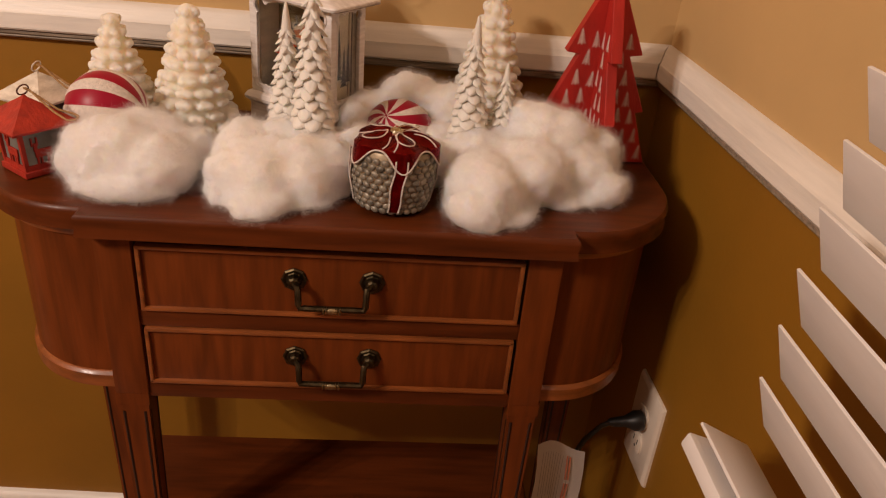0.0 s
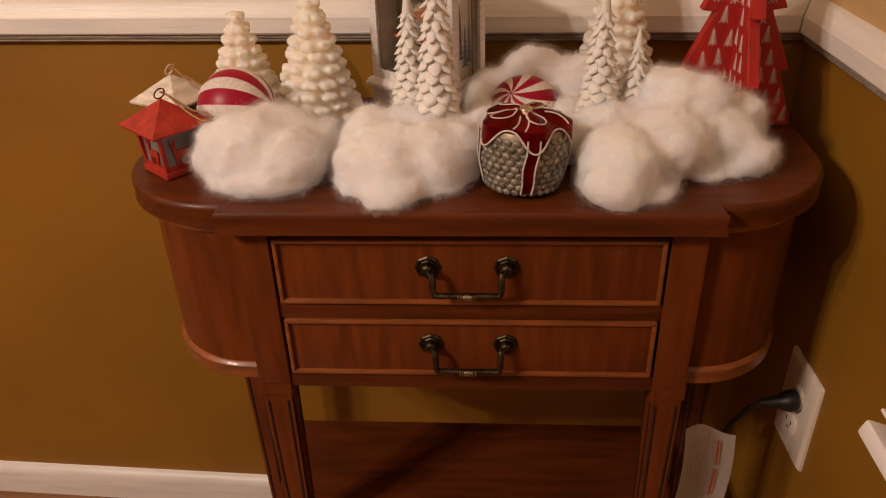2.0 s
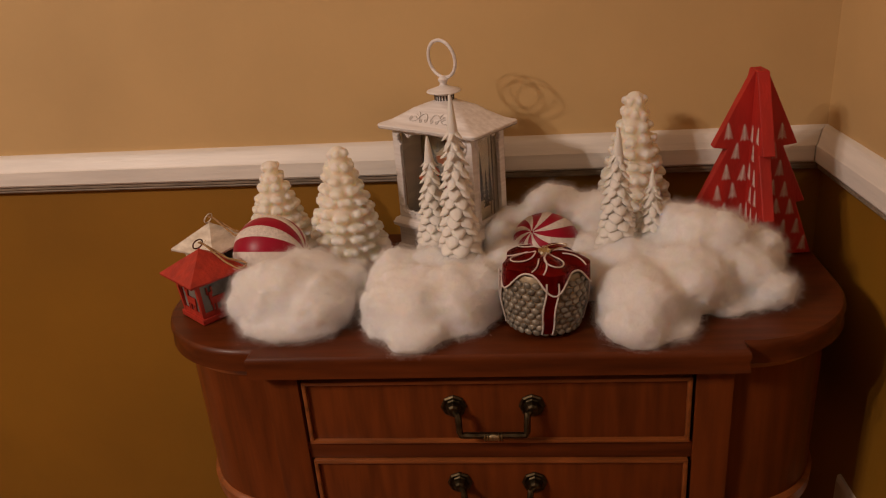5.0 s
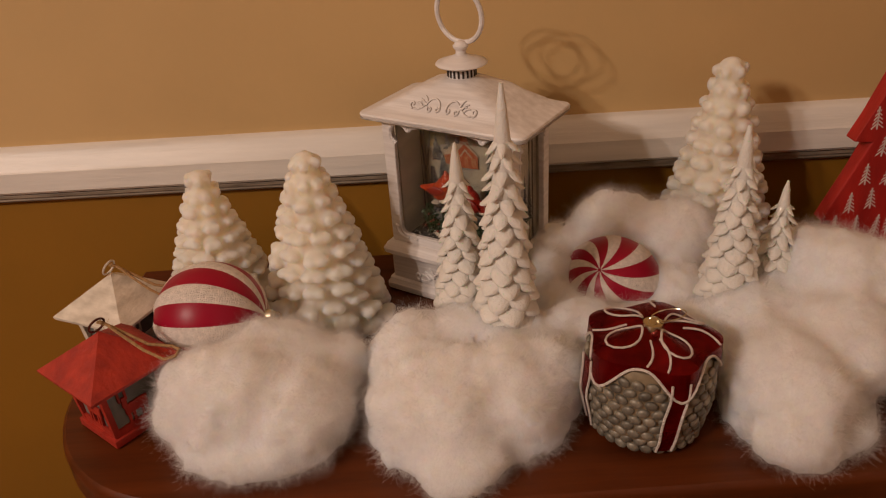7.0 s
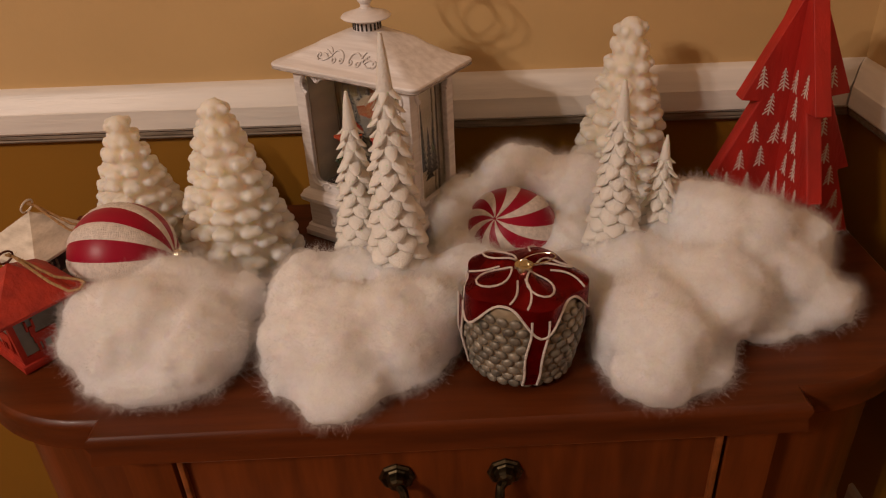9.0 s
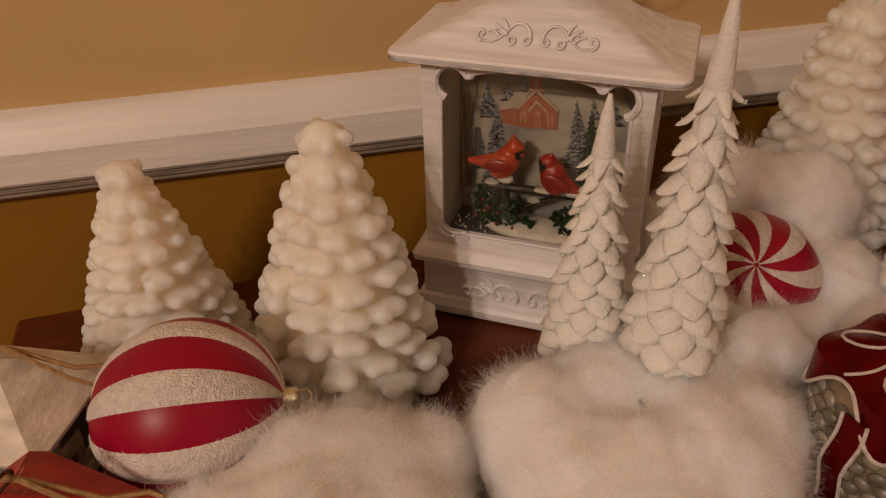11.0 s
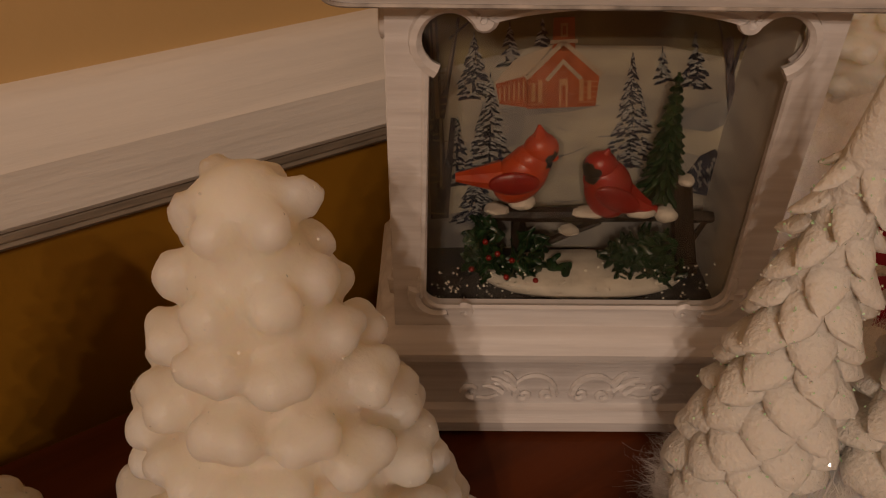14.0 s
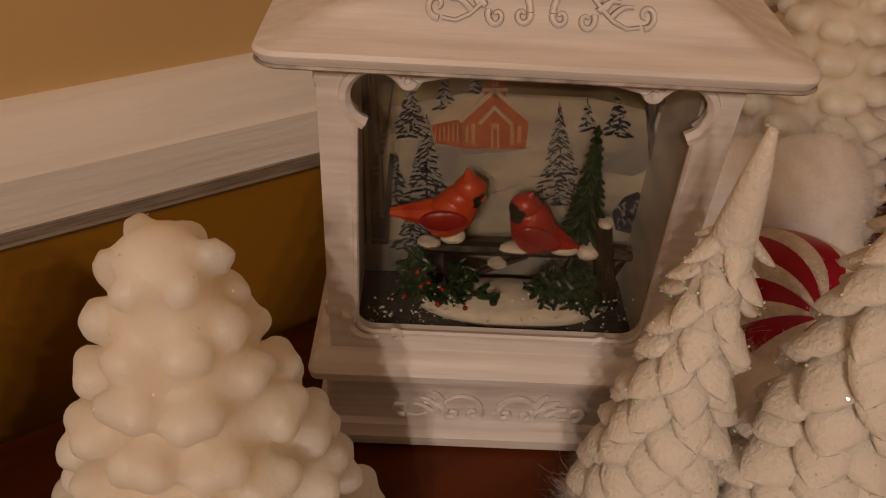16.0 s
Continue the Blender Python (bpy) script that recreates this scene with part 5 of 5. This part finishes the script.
lights = [stroke(444, 250, 444, 280, 7, 7), stroke(457, 246, 457, 282, 8, 8), stroke(535, 248, 535, 282, 8, 8), stroke(550, 250, 550, 280, 7, 7), stroke(501, 246, 501, 290, 16, 16), stroke(501, 164, 501, 184, 14, 14)] + [stroke(380 + 9 * k, 256 - 2 * k, 380 + 9 * k, 276, 3, 3) for k in range(6)] + [stroke(434, y, 470, y, 1, 1) for y in range(252, 292, 8)] + [stroke(530, y, 566, y, 1, 1) for y in range(252, 292, 8)]
dabs("church_windows", lights, P_CHURCHL, 0.0014)
dabs("church_door", [stroke(501, 256, 501, 290, 8, 8), stroke(501, 168, 501, 180, 6, 6)], P_CHURCH, 0.0016)
dabs("snow_marks", [stroke(x, y, x + rnd.uniform(14, 50), y + rnd.uniform(-8, 8), 3, 1) for x, y in [(rnd.uniform(400, 860), rnd.uniform(300, 480)) for _ in range(46)]], P_BLUE, 0.00065)

# printed side walls inside the glass, winter trees on both faces
def side_fir(c, top, bot, w, n=9):
    l, r = [], []
    for k in range(n):
        t = (k + 1) / n
        ww = w * t * rnd.uniform(0.8, 1.15) / 2
        z = top + (bot - top) * t
        l += [(c - ww, z), (c - ww * 0.4, z + 0.0004)]
        r += [(c + ww, z), (c + ww * 0.4, z + 0.0004)]
    return [(c, top)] + l + r[::-1]


for sx in (-1, 1):
    bm = bmesh.new()
    box(bm, (sx * (LW - 0.0072), 0, (ZP0 + ZP1) / 2), (0.0012, 2 * LD - 0.013, ZP1 - ZP0))
    wallp = part("printed_side", bm, P_SIDE, lan, "printed winter trees on the side wall", smooth=False)
    for name, m, firs, lift in (("trunk", P_BARK, None, 0.0009), ("printed_fir", P_FROST, ((-0.008, 0.135, 0.075, 0.017), (0.008, 0.120, 0.070, 0.015)), 0.0011), ("fir_shadow", P_DARK, ((-0.0075, 0.130, 0.075, 0.011), (0.0085, 0.115, 0.070, 0.010), (0.001, 0.112, 0.066, 0.012)), 0.0013)):
        bm = bmesh.new()
        for face in (sx,):
            mm = Matrix.Translation((sx * (LW - 0.0072) + face * lift, 0, 0)) @ Matrix.Rotation(radians(90), 4, "Z")
            for poly in [side_fir(*f) for f in firs] if firs else [[(-0.016, ZP0), (-0.0125, ZP0), (-0.0135, ZP1), (-0.0155, ZP1)], [(0.013, ZP0), (0.0165, ZP0), (0.0155, ZP1), (0.014, ZP1)]]:
                plate(bm, poly, 0.00012, mm)
        part(name, bm, m, wallp, smooth=False)

# snow mound, fence, holly, little fir and two bird figures
YF = -0.009
bm = bmesh.new()
ball(bm, (0, 0, 0), (0.0345, 0.012, 0.0055), 3)
for v in bm.verts:
    v.co += v.normal * noise.noise(v.co * 160) * 0.0012
bmesh.ops.translate(bm, verts=bm.verts, vec=(U(530, 630)[0], YF, ZP0 + 0.003))
part("snow_mound", bm, SNOWR, lan)


def limb(bm, pts, r, r_end):
    tube(bm, [(U(px, py)[0], YF + dy, U(px, py)[1]) for px, py, dy in pts], r, 8, r_end=r_end)


bm = bmesh.new()
limb(bm, [(345, 484, 0), (430, 488, -0.001), (560, 496, 0), (680, 502, 0), (776, 512, 0)], 0.0026, 0.0022)
limb(bm, [(448, 556, 0), (500, 535, 0), (565, 510, 0)], 0.0014, 0.0012)
limb(bm, [(412, 480, 0), (410, 520, 0), (408, 610, 0)], 0.0026, 0.0024)
limb(bm, [(718, 436, 0), (720, 520, 0), (728, 622, 0)], 0.0034, 0.0042)
limb(bm, [(735, 560, 0), (765, 520, 0)], 0.0012, 0.0008)
for v in bm.verts:
    v.co += Vector((noise.noise(v.co * 400), 0, noise.noise(v.co * 400 + Vector((5, 0, 0))))) * 0.0009
part("branch_fence", bm, BRANCH, lan, "dark branch fence")
bm = bmesh.new()
for px, py, w, h in ((367, 474, 26, 0.0011), (415, 462, 28, 0.0024), (545, 486, 40, 0.0014), (640, 488, 34, 0.0022), (688, 496, 26, 0.0028), (724, 434, 16, 0.0016), (505, 522, 22, 0.0008)):
    ball(bm, (U(px, py)[0], YF - 0.0015, U(px, py)[1]), (w * 0.00016, 0.0034, h), 2)
for v in bm.verts:
    v.co += Vector((0, 0, noise.noise(v.co * 500))) * 0.0009
part("snow_patch", bm, SNOWR, lan)
bm = bmesh.new()
for cx, cy, sx, sy, n in ((342, 510, 30, 26, 34), (345, 560, 42, 40, 60), (430, 550, 34, 40, 50), (425, 595, 60, 25, 50), (640, 595, 78, 34, 90), (650, 550, 50, 34, 60), (490, 585, 16, 10, 8), (585, 560, 26, 18, 16)):
    for _ in range(n):
        a, q = rnd.uniform(0, 6.28), rnd.uniform(0, 1) ** 0.5
        x, z = U(cx + sx * q * math.cos(a), cy + sy * q * math.sin(a))
        mm = Matrix.Translation((x, YF - rnd.uniform(0.001, 0.007), max(z, ZP0 + 0.001))) @ Euler((rnd.uniform(-0.9, 0.9), rnd.uniform(0, 6), rnd.uniform(-0.8, 0.8))).to_matrix().to_4x4()
        ball(bm, (0, 0, 0), (0.0031, 0.0007, 0.0012), 1, mm)
part("holly", bm, GREEN, lan, "dark green holly leaves", kind="stuff")
for px, py in ((345, 515), (368, 540), (352, 548), (395, 555), (320, 570), (440, 600), (385, 590), (630, 625)):
    bm = bmesh.new()
    ball(bm, (U(px, py)[0], YF - 0.0075, U(px, py)[1]), 0.0010, 2)
    part("holly_berry", bm, BIRD_R, lan)
bm = bmesh.new()
(xt, zt), (xb, zb) = U(716, 258), U(684, 468)
for i in range(14):
    t = (i + 1) / 14
    for k in range(6 + i // 2):
        a = 2 * math.pi * (k + rnd.uniform(-0.3, 0.3)) / (6 + i // 2)
        mm = Matrix.Translation((xt + (xb - xt) * t, YF + 0.003, zt + (zb - zt) * t)) @ Matrix.Rotation(a, 4, "Z") @ Matrix.Translation((0.0072 * t * rnd.uniform(0.6, 0.9), 0, 0)) @ Matrix.Rotation(radians(35), 4, "Y")
        ball(bm, (0, 0, 0), (0.0014 + 0.0016 * t, 0.0010, 0.0009), 1, mm)
tube(bm, [(xb, YF + 0.003, zb - 0.002), (xt, YF + 0.003, zt - 0.001)], 0.0042, 8, r_end=0.0005)
part("little_fir", bm, GREEN, lan, "small dark green resin fir")


def bird(body, head, tail, crest, beak, m):
    """A plump resin bird: body, head, pointed crest, tail, beak and a dark mask round the beak."""
    bm = bmesh.new()
    (bx, bz), (hx, hz), (tx, tz), (cx, cz), (kx, kz) = U(*body), U(*head), U(*tail), U(*crest), U(*beak)
    a = math.atan2(hz - bz, hx - bx)
    y = YF - 0.0015
    ball(bm, (0, 0, 0), (0.0105, 0.0062, 0.0076), 3, Matrix.Translation((bx, y, bz)) @ Matrix.Rotation(-a * 0.9, 4, "Y"))
    ball(bm, (hx, y, hz), (0.0054, 0.0044, 0.0052), 3)
    ball(bm, ((hx + bx) / 2, y, (hz + bz) / 2), (0.0066, 0.0052, 0.0060), 3)
    tube(bm, [(bx + (tx - bx) * 0.3, y, bz + (tz - bz) * 0.3), (bx + (tx - bx) * 0.65, y, bz + (tz - bz) * 0.7), (tx, y, tz)], 0.0052, 8, r_end=0.0014)
    tube(bm, [(hx, y, hz + 0.001), (hx + (cx - hx) * 0.6, y, hz + (cz - hz) * 0.6), (cx, y, cz)], 0.0040, 8, r_end=0.0005)
    for f in bm.faces:
        c = f.calc_center_median()
        f.material_index = int(math.hypot(c.x - kx, c.z - kz) < 0.0031)
    # folded wing and a stubby beak
    n = len(bm.faces)
    ball(bm, (0, 0, 0), (0.0078, 0.0016, 0.0040), 3, Matrix.Translation((bx + (tx - bx) * 0.12, y - 0.0056, bz + (tz - bz) * 0.12 + 0.0006)) @ Matrix.Rotation(-math.atan2(bz - tz, bx - tx), 4, "Y"))
    bm.faces.ensure_lookup_table()
    for f in bm.faces[n:]:
        f.material_index = 2
    n = len(bm.faces)
    ball(bm, (kx, y - 0.001, kz), (0.0015, 0.0013, 0.0012), 2)
    bm.faces.ensure_lookup_table()
    for f in bm.faces[n:]:
        f.material_index = 3
    part("bird_figurine", bm, [m, BIRD_K, BIRD_R, BIRD_O], lan, "plain resin bird figure on the fence")


bird((412, 412), (450, 366), (288, 410), (446, 326), (474, 380), BIRD_O)
bird((578, 444), (562, 402), (668, 488), (578, 372), (540, 404), BIRD_D)
bm = bmesh.new()
for _ in range(260):
    x, z = U(rnd.uniform(240, 800), rnd.uniform(560, 650))
    mm = Matrix.Translation((x, YF - rnd.uniform(0.004, 0.015), max(ZP0 + 0.0005, z - 0.002))) @ Euler((rnd.uniform(0, 6), rnd.uniform(0, 6), 0)).to_matrix().to_4x4()
    bm.faces.new([bm.verts.new(mm @ Vector(q)) for q in ((0.0005, 0, 0), (0, 0.0005, 0), (-0.0005, 0, 0), (0, -0.0005, 0))])
part("glitter", bm, FLAKE_W, lan, smooth=False, kind="stuff")
